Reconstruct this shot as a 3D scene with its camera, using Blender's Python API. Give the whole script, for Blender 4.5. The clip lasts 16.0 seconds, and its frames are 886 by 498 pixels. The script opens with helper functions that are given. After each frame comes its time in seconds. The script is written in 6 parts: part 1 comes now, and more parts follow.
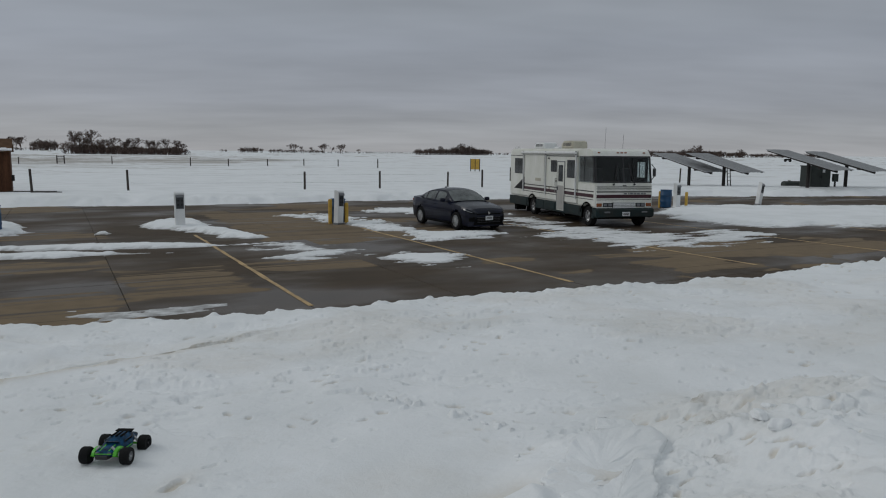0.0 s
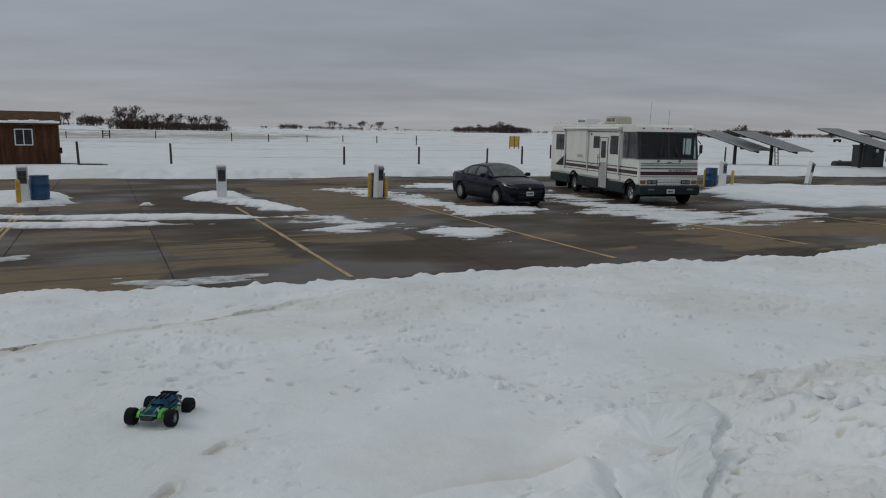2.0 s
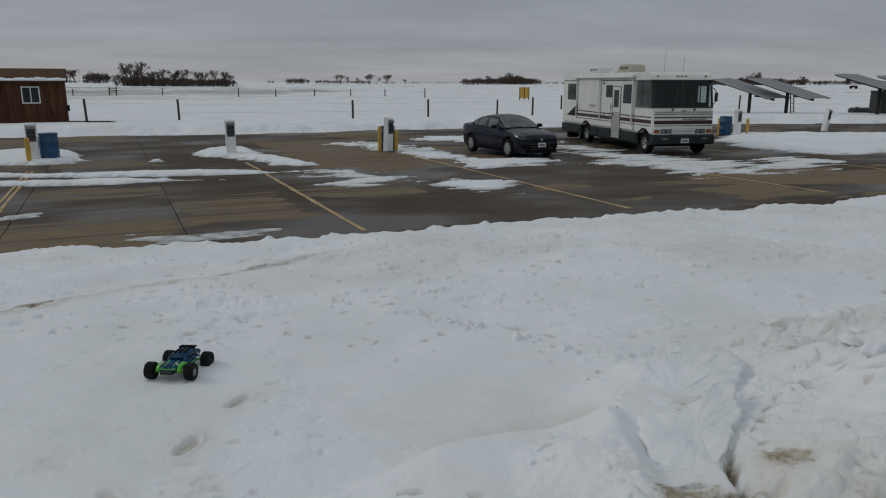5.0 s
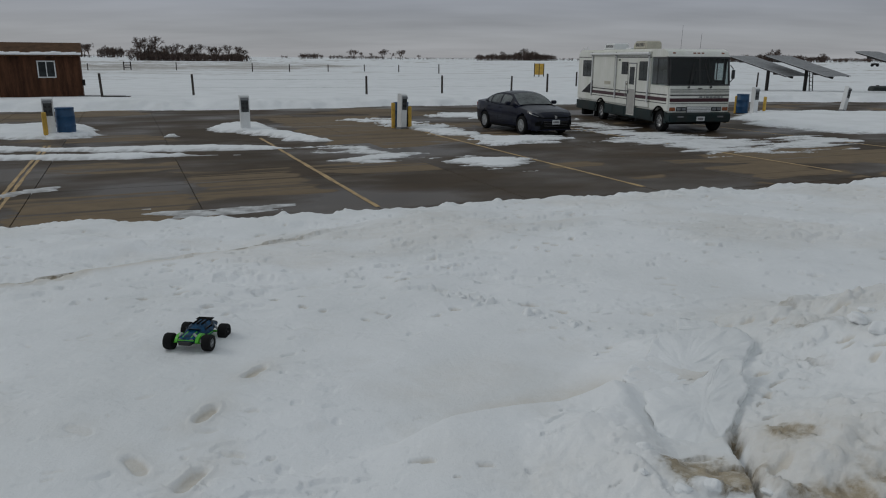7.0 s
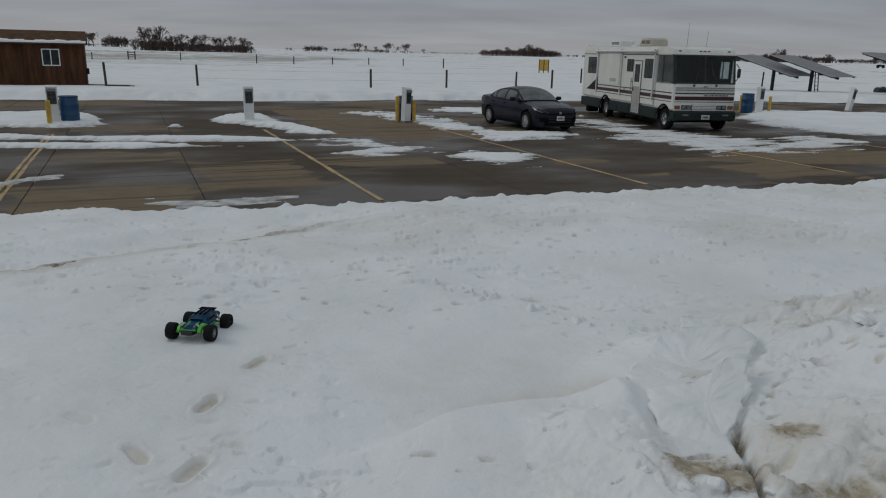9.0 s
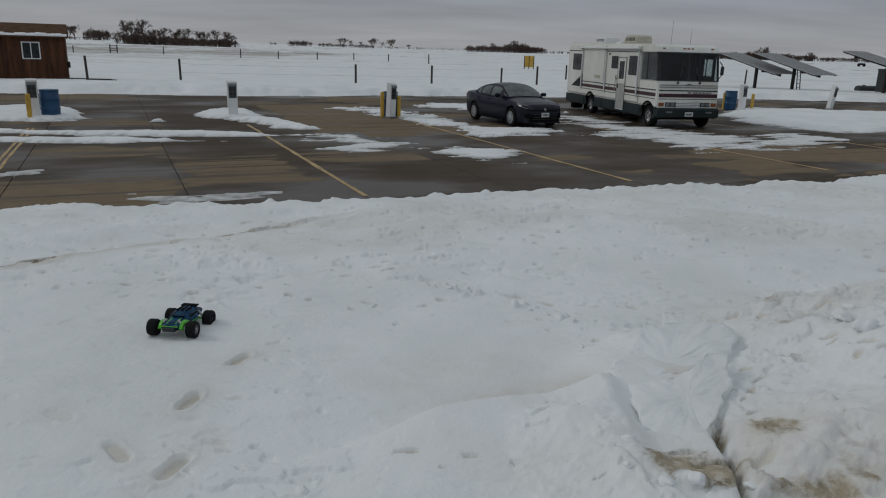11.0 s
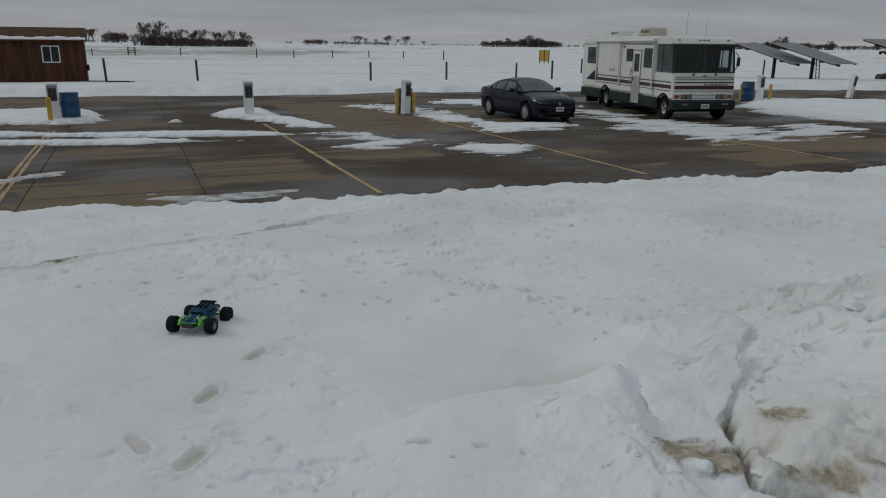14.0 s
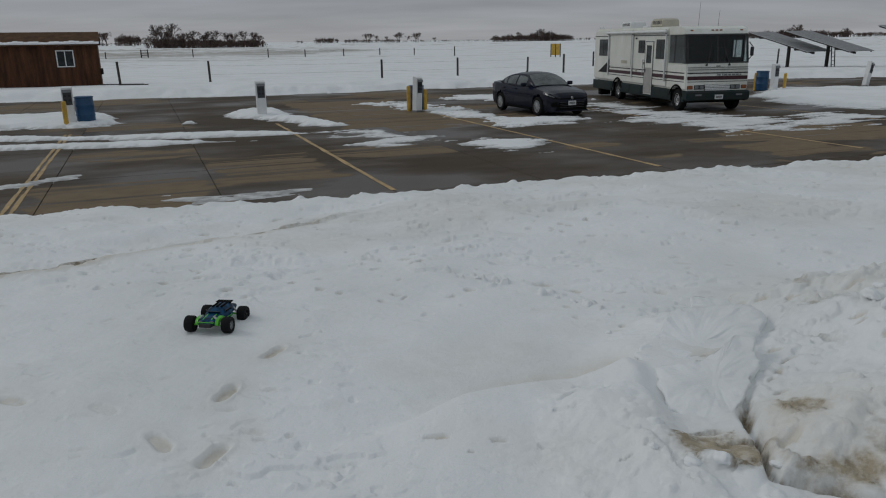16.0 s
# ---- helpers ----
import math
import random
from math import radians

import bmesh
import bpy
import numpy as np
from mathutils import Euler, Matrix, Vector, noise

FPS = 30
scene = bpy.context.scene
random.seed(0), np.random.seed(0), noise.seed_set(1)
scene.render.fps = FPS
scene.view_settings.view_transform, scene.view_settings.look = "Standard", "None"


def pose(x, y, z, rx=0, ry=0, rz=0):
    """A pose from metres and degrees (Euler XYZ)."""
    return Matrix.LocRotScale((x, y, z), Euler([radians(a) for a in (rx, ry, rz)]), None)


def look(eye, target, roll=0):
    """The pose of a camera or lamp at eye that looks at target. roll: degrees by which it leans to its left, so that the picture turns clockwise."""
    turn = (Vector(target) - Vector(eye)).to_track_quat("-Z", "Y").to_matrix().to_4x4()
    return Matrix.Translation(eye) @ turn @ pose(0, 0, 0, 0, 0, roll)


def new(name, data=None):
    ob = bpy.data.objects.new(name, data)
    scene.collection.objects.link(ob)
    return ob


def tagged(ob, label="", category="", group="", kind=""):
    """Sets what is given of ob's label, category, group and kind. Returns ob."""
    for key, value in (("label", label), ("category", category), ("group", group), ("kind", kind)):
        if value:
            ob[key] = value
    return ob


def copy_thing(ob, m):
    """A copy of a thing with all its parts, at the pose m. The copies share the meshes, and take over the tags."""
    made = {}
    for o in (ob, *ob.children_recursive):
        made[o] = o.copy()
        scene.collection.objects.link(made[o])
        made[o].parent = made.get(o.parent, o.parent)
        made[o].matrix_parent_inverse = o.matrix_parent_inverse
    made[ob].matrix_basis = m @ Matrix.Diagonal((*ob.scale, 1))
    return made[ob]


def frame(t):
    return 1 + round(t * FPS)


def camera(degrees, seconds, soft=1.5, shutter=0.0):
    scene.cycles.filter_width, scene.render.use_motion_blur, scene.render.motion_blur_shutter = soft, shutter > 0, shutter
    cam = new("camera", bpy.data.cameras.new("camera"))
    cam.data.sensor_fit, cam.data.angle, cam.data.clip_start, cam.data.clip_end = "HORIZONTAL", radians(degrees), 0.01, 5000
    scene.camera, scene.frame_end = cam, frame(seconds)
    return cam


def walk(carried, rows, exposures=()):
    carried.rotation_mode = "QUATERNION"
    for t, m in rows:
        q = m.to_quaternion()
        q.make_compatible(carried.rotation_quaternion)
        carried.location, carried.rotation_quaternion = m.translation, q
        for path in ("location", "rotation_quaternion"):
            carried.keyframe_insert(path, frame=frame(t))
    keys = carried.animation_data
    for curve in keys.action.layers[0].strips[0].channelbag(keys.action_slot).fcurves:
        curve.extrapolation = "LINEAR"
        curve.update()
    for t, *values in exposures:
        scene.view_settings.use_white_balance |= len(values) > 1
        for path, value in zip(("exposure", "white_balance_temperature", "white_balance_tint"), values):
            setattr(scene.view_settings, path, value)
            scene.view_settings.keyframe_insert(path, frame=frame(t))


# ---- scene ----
cam = camera(62.4, 16.0, soft=1.1)
PATH = [
    (0, (0.098, -0.12, 2.763), (0.285, 1.854, 2.502), 0.5),
    (0.5, (0.052, 0.049, 2.661), (0.185, 2.027, 2.4), 0.9),
    (1, (0.022, 0.074, 2.647), (0.132, 2.054, 2.383), 0.0),
    (1.5, (0.012, 0.079, 2.637), (0.118, 2.056, 2.355), 0.5),
    (2, (0.02, 0.051, 2.636), (0.107, 2.024, 2.315), 0.9),
    (2.5, (0.009, 0.074, 2.628), (0.088, 2.043, 2.289), 1.3),
    (3, (0.0, 0.086, 2.622), (0.074, 2.052, 2.266), 1.4),
    (3.5, (-0.019, 0.124, 2.597), (0.052, 2.082, 2.197), 0.0),
    (4, (-0.037, 0.181, 2.583), (0.035, 2.136, 2.168), 0.2),
    (6.5, (-0.034, 0.068, 2.598), (-0.002, 2.005, 2.102), -0.1),
    (7, (-0.037, 0.065, 2.598), (-0.012, 2.0, 2.093), 0.3),
    (7.5, (-0.054, 0.077, 2.592), (-0.032, 2.01, 2.08), 0.3),
    (8, (-0.054, 0.084, 2.587), (-0.037, 2.016, 2.071), 0.9),
    (10.3, (-0.066, 0.067, 2.583), (-0.038, 1.996, 2.058), 1.6),
    (10.5, (-0.032, 0.055, 2.595), (0.0, 1.983, 2.067), 1.8),
    (11, (-0.048, 0.086, 2.585), (0.014, 2.014, 2.057), 1.6),
    (11.5, (-0.02, 0.028, 2.599), (0.036, 1.955, 2.067), 0.8),
    (12, (-0.017, 0.033, 2.598), (0.034, 1.96, 2.066), 0.9),
    (12.5, (-0.009, 0.024, 2.596), (0.034, 1.951, 2.063), 0.9),
    (13, (-0.007, 0.019, 2.6), (0.026, 1.945, 2.065), 0.3),
    (13.5, (-0.003, 0.015, 2.599), (0.022, 1.941, 2.062), 0.4),
    (14, (-0.003, 0.003, 2.599), (0.011, 1.929, 2.06), 0.5),
    (14.5, (0.0, 0.0, 2.6), (0.0, 1.925, 2.059), -0.3),
    (15, (0.0, -0.003, 2.598), (-0.008, 1.922, 2.054), -0.5),
    (15.5, (0.0, -0.008, 2.6), (-0.017, 1.915, 2.054), -1.0),
    (16, (0.0, -0.006, 2.599), (-0.025, 1.918, 2.05), -0.8),
]
walk(cam, [(t, look(eye, target, roll)) for t, eye, target, roll in PATH],
     exposures=[(0, -0.02), (4, -0.06), (8, -0.15), (16, -0.15)])


# ---------------------------------------------------------------- light
def build_world():
    w = bpy.data.worlds.new("overcast_sky")
    scene.world = w
    w.use_nodes = True
    nt = w.node_tree
    nt.nodes.clear()
    N, K = nt.nodes.new, nt.links.new
    out, bg = N("ShaderNodeOutputWorld"), N("ShaderNodeBackground")
    sky = N("ShaderNodeTexSky")
    sky.sky_type, sky.sun_disc = "NISHITA", False
    sky.sun_elevation, sky.sun_rotation = radians(32), radians(-75)
    sky.altitude, sky.air_density, sky.dust_density = 300, 1.0, 3.0
    co = N("ShaderNodeTexCoord")
    sep = N("ShaderNodeSeparateXYZ")
    K(co.outputs["Generated"], sep.inputs[0])
    # elevation ramp of the cloud deck: pale band at the horizon, greyer above, bright again overhead
    ramp = N("ShaderNodeValToRGB")
    e = ramp.color_ramp.elements
    e[0].position, e[0].color = 0.0, (0.675, 0.687, 0.715, 1)
    e[1].position, e[1].color = 1.0, (0.80, 0.87, 0.92, 1)
    for p, c in ((0.028, (0.640, 0.668, 0.710, 1)), (0.065, (0.565, 0.605, 0.680, 1)), (0.14, (0.545, 0.595, 0.682, 1)),
                 (0.24, (0.575, 0.632, 0.698, 1)), (0.45, (0.66, 0.72, 0.77, 1))):
        el = e.new(p)
        el.color = c
    K(sep.outputs["Z"], ramp.inputs[0])
    # flat streaks of cloud: project the sky on a high plane
    den = N("ShaderNodeMath")
    den.operation = "ADD"
    K(sep.outputs["Z"], den.inputs[0])
    den.inputs[1].default_value = 0.11
    div = N("ShaderNodeVectorMath")
    div.operation = "DIVIDE"
    K(co.outputs["Generated"], div.inputs[0])
    comb = N("ShaderNodeCombineXYZ")
    for i in range(3):
        K(den.outputs[0], comb.inputs[i])
    K(comb.outputs[0], div.inputs[1])
    mp = N("ShaderNodeMapping")
    mp.inputs["Scale"].default_value = (0.30, 0.55, 0.0)
    mp.inputs["Rotation"].default_value = (0, 0, radians(12))
    K(div.outputs[0], mp.inputs[0])
    no = N("ShaderNodeTexNoise")
    no.inputs["Scale"].default_value, no.inputs["Detail"].default_value = 1.3, 4.0
    no.inputs["Roughness"].default_value = 0.55
    K(mp.outputs[0], no.inputs["Vector"])
    cr = N("ShaderNodeMapRange")
    cr.inputs["From Min"].default_value, cr.inputs["From Max"].default_value = 0.3, 0.7
    cr.inputs["To Min"].default_value, cr.inputs["To Max"].default_value = 0.84, 1.15
    K(no.outputs["Fac"], cr.inputs[0])
    mul = N("ShaderNodeVectorMath")
    mul.operation = "MULTIPLY"
    K(ramp.outputs[0], mul.inputs[0])
    K(cr.outputs[0], mul.inputs[1])
    # thin share of clear-sky light that passes through the deck
    sk = N("ShaderNodeVectorMath")
    sk.operation = "SCALE"
    K(sky.outputs[0], sk.inputs[0])
    sk.inputs["Scale"].default_value = 0.006
    add = N("ShaderNodeVectorMath")
    add.operation = "ADD"
    K(mul.outputs[0], add.inputs[0])
    K(sk.outputs[0], add.inputs[1])
    K(add.outputs[0], bg.inputs["Color"])
    bg.inputs["Strength"].default_value = 0.50
    K(bg.outputs[0], out.inputs[0])


build_world()
sun_data = bpy.data.lights.new("sun", "SUN")
sun_data.energy, sun_data.angle, sun_data.color = 0.50, radians(22), (1.0, 0.985, 0.94)
sun = new("sun", sun_data)
sun.matrix_world = look((-70, 18, 46), (0, 0, 0))


# ---------------------------------------------------------------- materials
def mat(name, color, rough=0.6, metal=0.0, vary=0.12, scale=6.0, bump=0.0, bump_scale=40.0, spec=0.5, second=None, coat=0.0, per=0.0, stretch=None):
    """A surface with colour variation at two scales and fine relief, in metres."""
    m = bpy.data.materials.new(name)
    m.use_nodes = True
    nt = m.node_tree
    N, K = nt.nodes.new, nt.links.new
    b = nt.nodes["Principled BSDF"]
    co = N("ShaderNodeTexCoord")
    big, fine = N("ShaderNodeTexNoise"), N("ShaderNodeTexNoise")
    big.inputs["Scale"].default_value, big.inputs["Detail"].default_value = scale, 4
    fine.inputs["Scale"].default_value, fine.inputs["Detail"].default_value = scale * 9, 3
    src = co.outputs["Object"]
    if stretch:
        mp = N("ShaderNodeMapping")
        mp.inputs["Scale"].default_value = stretch
        K(src, mp.inputs[0])
        src = mp.outputs[0]
    for n in (big, fine):
        K(src, n.inputs["Vector"])
    mix = N("ShaderNodeMix")
    mix.data_type = "RGBA"
    c = Vector(color)
    d = Vector(second) if second else c * (1 - vary * 1.6)
    mix.inputs["A"].default_value = (*(c * (1 + vary)), 1)
    mix.inputs["B"].default_value = (*d, 1)
    s = N("ShaderNodeMath")
    s.operation = "MULTIPLY_ADD"
    K(fine.outputs["Fac"], s.inputs[0])
    s.inputs[1].default_value = 0.5
    K(big.outputs["Fac"], s.inputs[2])
    r = N("ShaderNodeMapRange")
    r.inputs["From Min"].default_value, r.inputs["From Max"].default_value = 0.55, 0.95
    K(s.outputs[0], r.inputs[0])
    K(r.outputs[0], mix.inputs["Factor"])
    col = mix.outputs["Result"]
    if per:
        oi = N("ShaderNodeObjectInfo")
        pr = N("ShaderNodeMapRange")
        pr.inputs["To Min"].default_value, pr.inputs["To Max"].default_value = 1 - per, 1 + per
        K(oi.outputs["Random"], pr.inputs[0])
        mu = N("ShaderNodeVectorMath")
        mu.operation = "MULTIPLY"
        K(col, mu.inputs[0])
        K(pr.outputs[0], mu.inputs[1])
        col = mu.outputs[0]
    K(col, b.inputs["Base Color"])
    b.inputs["Roughness"].default_value = rough
    b.inputs["Metallic"].default_value = metal
    b.inputs["Specular IOR Level"].default_value = spec
    b.inputs["Coat Weight"].default_value = coat
    b.inputs["Coat Roughness"].default_value = 0.06
    if bump:
        bn, bu = N("ShaderNodeTexNoise"), N("ShaderNodeBump")
        bn.inputs["Scale"].default_value, bn.inputs["Detail"].default_value = bump_scale, 4
        K(co.outputs["Object"], bn.inputs["Vector"])
        bu.inputs["Strength"].default_value, bu.inputs["Distance"].default_value = 1.0, bump
        K(bn.outputs["Fac"], bu.inputs["Height"])
        K(bu.outputs[0], b.inputs["Normal"])
    return m


def snow_material():
    m = bpy.data.materials.new("snow")
    m.use_nodes = True
    nt = m.node_tree
    N, K = nt.nodes.new, nt.links.new
    b = nt.nodes["Principled BSDF"]
    co = N("ShaderNodeTexCoord")

    def noise_of(scale, detail=4, rough=0.5):
        n = N("ShaderNodeTexNoise")
        n.inputs["Scale"].default_value, n.inputs["Detail"].default_value, n.inputs["Roughness"].default_value = scale, detail, rough
        K(co.outputs["Object"], n.inputs["Vector"])
        return n.outputs["Fac"]

    def mixer(a, c, fac):
        x = N("ShaderNodeMix")
        x.data_type = "RGBA"
        for sock, v in (("A", a), ("B", c)):
            if isinstance(v, tuple):
                x.inputs[sock].default_value = v
            else:
                K(v, x.inputs[sock])
        K(fac, x.inputs["Factor"])
        return x.outputs["Result"]

    def span(v, lo, hi, a=0.0, c=1.0):
        r = N("ShaderNodeMapRange")
        r.inputs["From Min"].default_value, r.inputs["From Max"].default_value = lo, hi
        r.inputs["To Min"].default_value, r.inputs["To Max"].default_value = a, c
        K(v, r.inputs[0])
        return r.outputs[0]

    white = mixer((0.880, 0.896, 0.908, 1), (0.790, 0.807, 0.812, 1), span(noise_of(0.55, 5), 0.42, 0.68))
    white = mixer(white, (0.72, 0.717, 0.692, 1), span(noise_of(2.4, 6, 0.65), 0.56, 0.80, 0.0, 0.55))
    # soil, and shade put into the colour of the rut and the cleft
    dirt_and_shade = N("ShaderNodeAttribute")
    dirt_and_shade.attribute_name = "dirt_and_shade"
    soil = mixer((0.30, 0.245, 0.165, 1), (0.085, 0.064, 0.038, 1), span(noise_of(16, 6, 0.65), 0.4, 0.65))
    fleck = N("ShaderNodeMath")
    fleck.operation = "MULTIPLY"
    fleck.use_clamp = True
    K(dirt_and_shade.outputs["Fac"], fleck.inputs[0])
    K(span(noise_of(13, 7, 0.72), 0.36, 0.62, 0.35, 1.3), fleck.inputs[1])
    white = mixer(white, soil, fleck.outputs[0])
    stub = N("ShaderNodeAttribute")
    stub.attribute_name = "stubble"
    white = mixer(white, (0.26, 0.215, 0.165, 1), stub.outputs["Fac"])
    # brown stains, and shade put into the colour of pits and a hollow
    stain_and_shade = N("ShaderNodeAttribute")
    stain_and_shade.attribute_name = "stain_and_shade"
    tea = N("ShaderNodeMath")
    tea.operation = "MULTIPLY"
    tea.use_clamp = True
    K(stain_and_shade.outputs["Fac"], tea.inputs[0])
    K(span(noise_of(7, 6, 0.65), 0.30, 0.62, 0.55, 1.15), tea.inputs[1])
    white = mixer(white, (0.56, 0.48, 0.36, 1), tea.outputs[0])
    slush = N("ShaderNodeAttribute")
    slush.attribute_name = "slush"
    thin = N("ShaderNodeMath")
    thin.operation = "MULTIPLY"
    K(slush.outputs["Fac"], thin.inputs[0])
    K(span(noise_of(3.5, 5, 0.65), 0.32, 0.62, 0.25, 1.0), thin.inputs[1])
    white = mixer(white, (0.27, 0.262, 0.255, 1), thin.outputs[0])
    K(white, b.inputs["Base Color"])
    b.inputs["Roughness"].default_value = 0.6
    b.inputs["Specular IOR Level"].default_value = 0.25
    add = N("ShaderNodeMath")
    add.operation = "MULTIPLY_ADD"
    K(noise_of(95, 3), add.inputs[0])
    add.inputs[1].default_value = 0.25
    K(noise_of(17, 5, 0.6), add.inputs[2])
    bu = N("ShaderNodeBump")
    bu.inputs["Strength"].default_value, bu.inputs["Distance"].default_value = 0.8, 0.012
    K(add.outputs[0], bu.inputs["Height"])
    K(bu.outputs[0], b.inputs["Normal"])
    return m


# dry stretches of the lot, in its own axes
DRY = [(-2.1, 0.95, 12.3, 15.7), (1.05, 3.5, 14.3, 17.9), (5.7, 10.6, 22.2, 33.0), (13.1, 15.7, 12.2, 14.3), (13.0, 14.3, 14.95, 15.5), (9.7, 11.0, 15.1, 16.3),
       (10.3, 11.2, 13.2, 13.55), (18.6, 24.0, 12.8, 15.2), (-9.0, -3.4, 15.0, 17.5), (-3.0, 0.6, 26.5, 27.6), (9.9, 12.4, 21.0, 24.0)]


def concrete_material():
    """Dry tan concrete with dark wet stretches that follow the slabs, and pale salt film."""
    m = bpy.data.materials.new("concrete")
    m.use_nodes = True
    nt = m.node_tree
    N, K = nt.nodes.new, nt.links.new
    b = nt.nodes["Principled BSDF"]
    geo, oi = N("ShaderNodeNewGeometry"), N("ShaderNodeObjectInfo")
    mp = N("ShaderNodeMapping")
    mp.inputs["Rotation"].default_value = (0, 0, -LOT)
    K(geo.outputs["Position"], mp.inputs[0])

    def noise_of(scale, stretch=(1, 1, 1), detail=4, rough=0.5, shift=0.0):
        m2, n = N("ShaderNodeMapping"), N("ShaderNodeTexNoise")
        m2.inputs["Scale"].default_value = stretch
        m2.inputs["Location"].default_value = (shift, shift, shift)
        K(mp.outputs[0], m2.inputs[0])
        n.inputs["Scale"].default_value, n.inputs["Detail"].default_value, n.inputs["Roughness"].default_value = scale, detail, rough
        K(m2.outputs[0], n.inputs["Vector"])
        return n.outputs["Fac"]

    def span(v, lo, hi, a=0.0, c=1.0):
        r = N("ShaderNodeMapRange")
        r.inputs["From Min"].default_value, r.inputs["From Max"].default_value = lo, hi
        r.inputs["To Min"].default_value, r.inputs["To Max"].default_value = a, c
        K(v, r.inputs[0])
        return r.outputs[0]

    def math_of(op, a, c):
        x = N("ShaderNodeMath")
        x.operation = op
        for i, v in enumerate((a, c)):
            if isinstance(v, float):
                x.inputs[i].default_value = v
            else:
                K(v, x.inputs[i])
        return x.outputs[0]

    def mixer(a, c, fac):
        x = N("ShaderNodeMix")
        x.data_type = "RGBA"
        for sock, v in (("A", a), ("B", c)):
            if isinstance(v, tuple):
                x.inputs[sock].default_value = v
            else:
                K(v, x.inputs[sock])
        K(fac, x.inputs["Factor"])
        return x.outputs["Result"]

    wet = math_of("ADD", noise_of(0.17, (0.8, 1.3, 1), 6, 0.48), span(oi.outputs["Random"], 0, 1, -0.085, 0.085))
    wet = span(math_of("ADD", wet, 0.075), 0.474, 0.484)
    # dried stretches between the joints: along the rows from, to; across them from, to
    uv = N("ShaderNodeSeparateXYZ")
    K(mp.outputs[0], uv.inputs[0])
    gap = None
    for u0, u1, v0, v1 in DRY:
        du = math_of("MAXIMUM", math_of("SUBTRACT", u0, uv.outputs["X"]), math_of("SUBTRACT", uv.outputs["X"], u1))
        dv = math_of("MAXIMUM", math_of("SUBTRACT", v0, uv.outputs["Y"]), math_of("SUBTRACT", uv.outputs["Y"], v1))
        d = math_of("MAXIMUM", du, dv)
        gap = d if gap is None else math_of("MINIMUM", gap, d)
    ragged = math_of("MULTIPLY", math_of("SUBTRACT", noise_of(0.9, (0.28, 1.5, 1), 5, 0.55, 7.0), 0.5), 1.9)
    wet = math_of("MINIMUM", wet, span(math_of("ADD", gap, ragged), -0.05, 0.05))
    thread = math_of("ABSOLUTE", math_of("SUBTRACT", noise_of(1.0, (0.018, 1.15, 1), 3, 0.45, 31.0), 0.5), 0.0)
    wet = math_of("MAXIMUM", wet, span(thread, 0.008, 0.020, 0.9, 0.0))
    b.inputs["Specular IOR Level"].default_value = 0.22
    dry = mixer((0.205, 0.150, 0.090, 1), (0.160, 0.117, 0.072, 1), span(noise_of(2.2, (1, 1, 1), 6, 0.65), 0.35, 0.7))
    dry = mixer(dry, (0.205, 0.160, 0.110, 1), span(noise_of(11, (1, 1, 1), 5, 0.7), 0.62, 0.8))
    damp = mixer((0.055, 0.040, 0.026, 1), (0.082, 0.058, 0.037, 1), span(noise_of(0.6, (0.8, 1.2, 1), 6, 0.6), 0.35, 0.7))
    col = mixer(dry, damp, wet)
    salt = math_of("MULTIPLY", span(noise_of(0.45, (0.8, 1.3, 1), 6, 0.6, 23.0), 0.58, 0.74, 0.0, 0.22), wet)
    col = mixer(col, (0.31, 0.30, 0.285, 1), salt)
    K(col, b.inputs["Base Color"])
    r0 = span(noise_of(0.28, (0.8, 1.3, 1), 4, 0.5, 3.0), 0.38, 0.60, 0.34, 0.80)
    mixr = N("ShaderNodeMix")
    K(wet, mixr.inputs["Factor"])
    mixr.inputs["A"].default_value = 0.78
    K(r0, mixr.inputs["B"])
    K(mixr.outputs["Result"], b.inputs["Roughness"])
    bu = N("ShaderNodeBump")
    bu.inputs["Strength"].default_value, bu.inputs["Distance"].default_value = 0.6, 0.004
    K(noise_of(45, (1, 1, 1), 4, 0.6), bu.inputs["Height"])
    K(bu.outputs[0], b.inputs["Normal"])
    return m


LOT = radians(22.4)          # the way the rows of stalls run
M_SNOW = snow_material()
M_CONCRETE = concrete_material()
M_JOINT = mat("joint_filler", (0.026, 0.020, 0.015), 0.8, bump=0.003)
M_LINE = mat("yellow_road_paint", (0.52, 0.36, 0.17), 0.7, vary=0.1, scale=1.5, second=(0.32, 0.22, 0.11))
M_POST = mat("weathered_post", (0.055, 0.045, 0.04), 0.85, bump=0.004, scale=3, vary=0.3)
M_WHITE = mat("white_enamel", (0.76, 0.77, 0.77), 0.42, vary=0.06, scale=2, bump=0.0006)
M_GREY = mat("grey_metal", (0.22, 0.23, 0.24), 0.45, 0.4, scale=3)
M_BLACK = mat("black_plastic", (0.02, 0.02, 0.022), 0.5, scale=8)
M_DARKPANEL = mat("dark_outlet_panel", (0.05, 0.055, 0.06), 0.35, scale=8)
M_YELLOW = mat("yellow_bollard_paint", (0.62, 0.38, 0.06), 0.55, vary=0.15, scale=5, bump=0.002)
M_BLUE = mat("blue_plastic", (0.013, 0.070, 0.165), 0.45, vary=0.15, scale=3)
M_BARK = mat("bark", (0.080, 0.062, 0.052), 0.9, vary=0.3, scale=2.0)
M_TWIG = mat("bare_twigs", (0.115, 0.080, 0.066), 0.9, vary=0.3, scale=0.6)


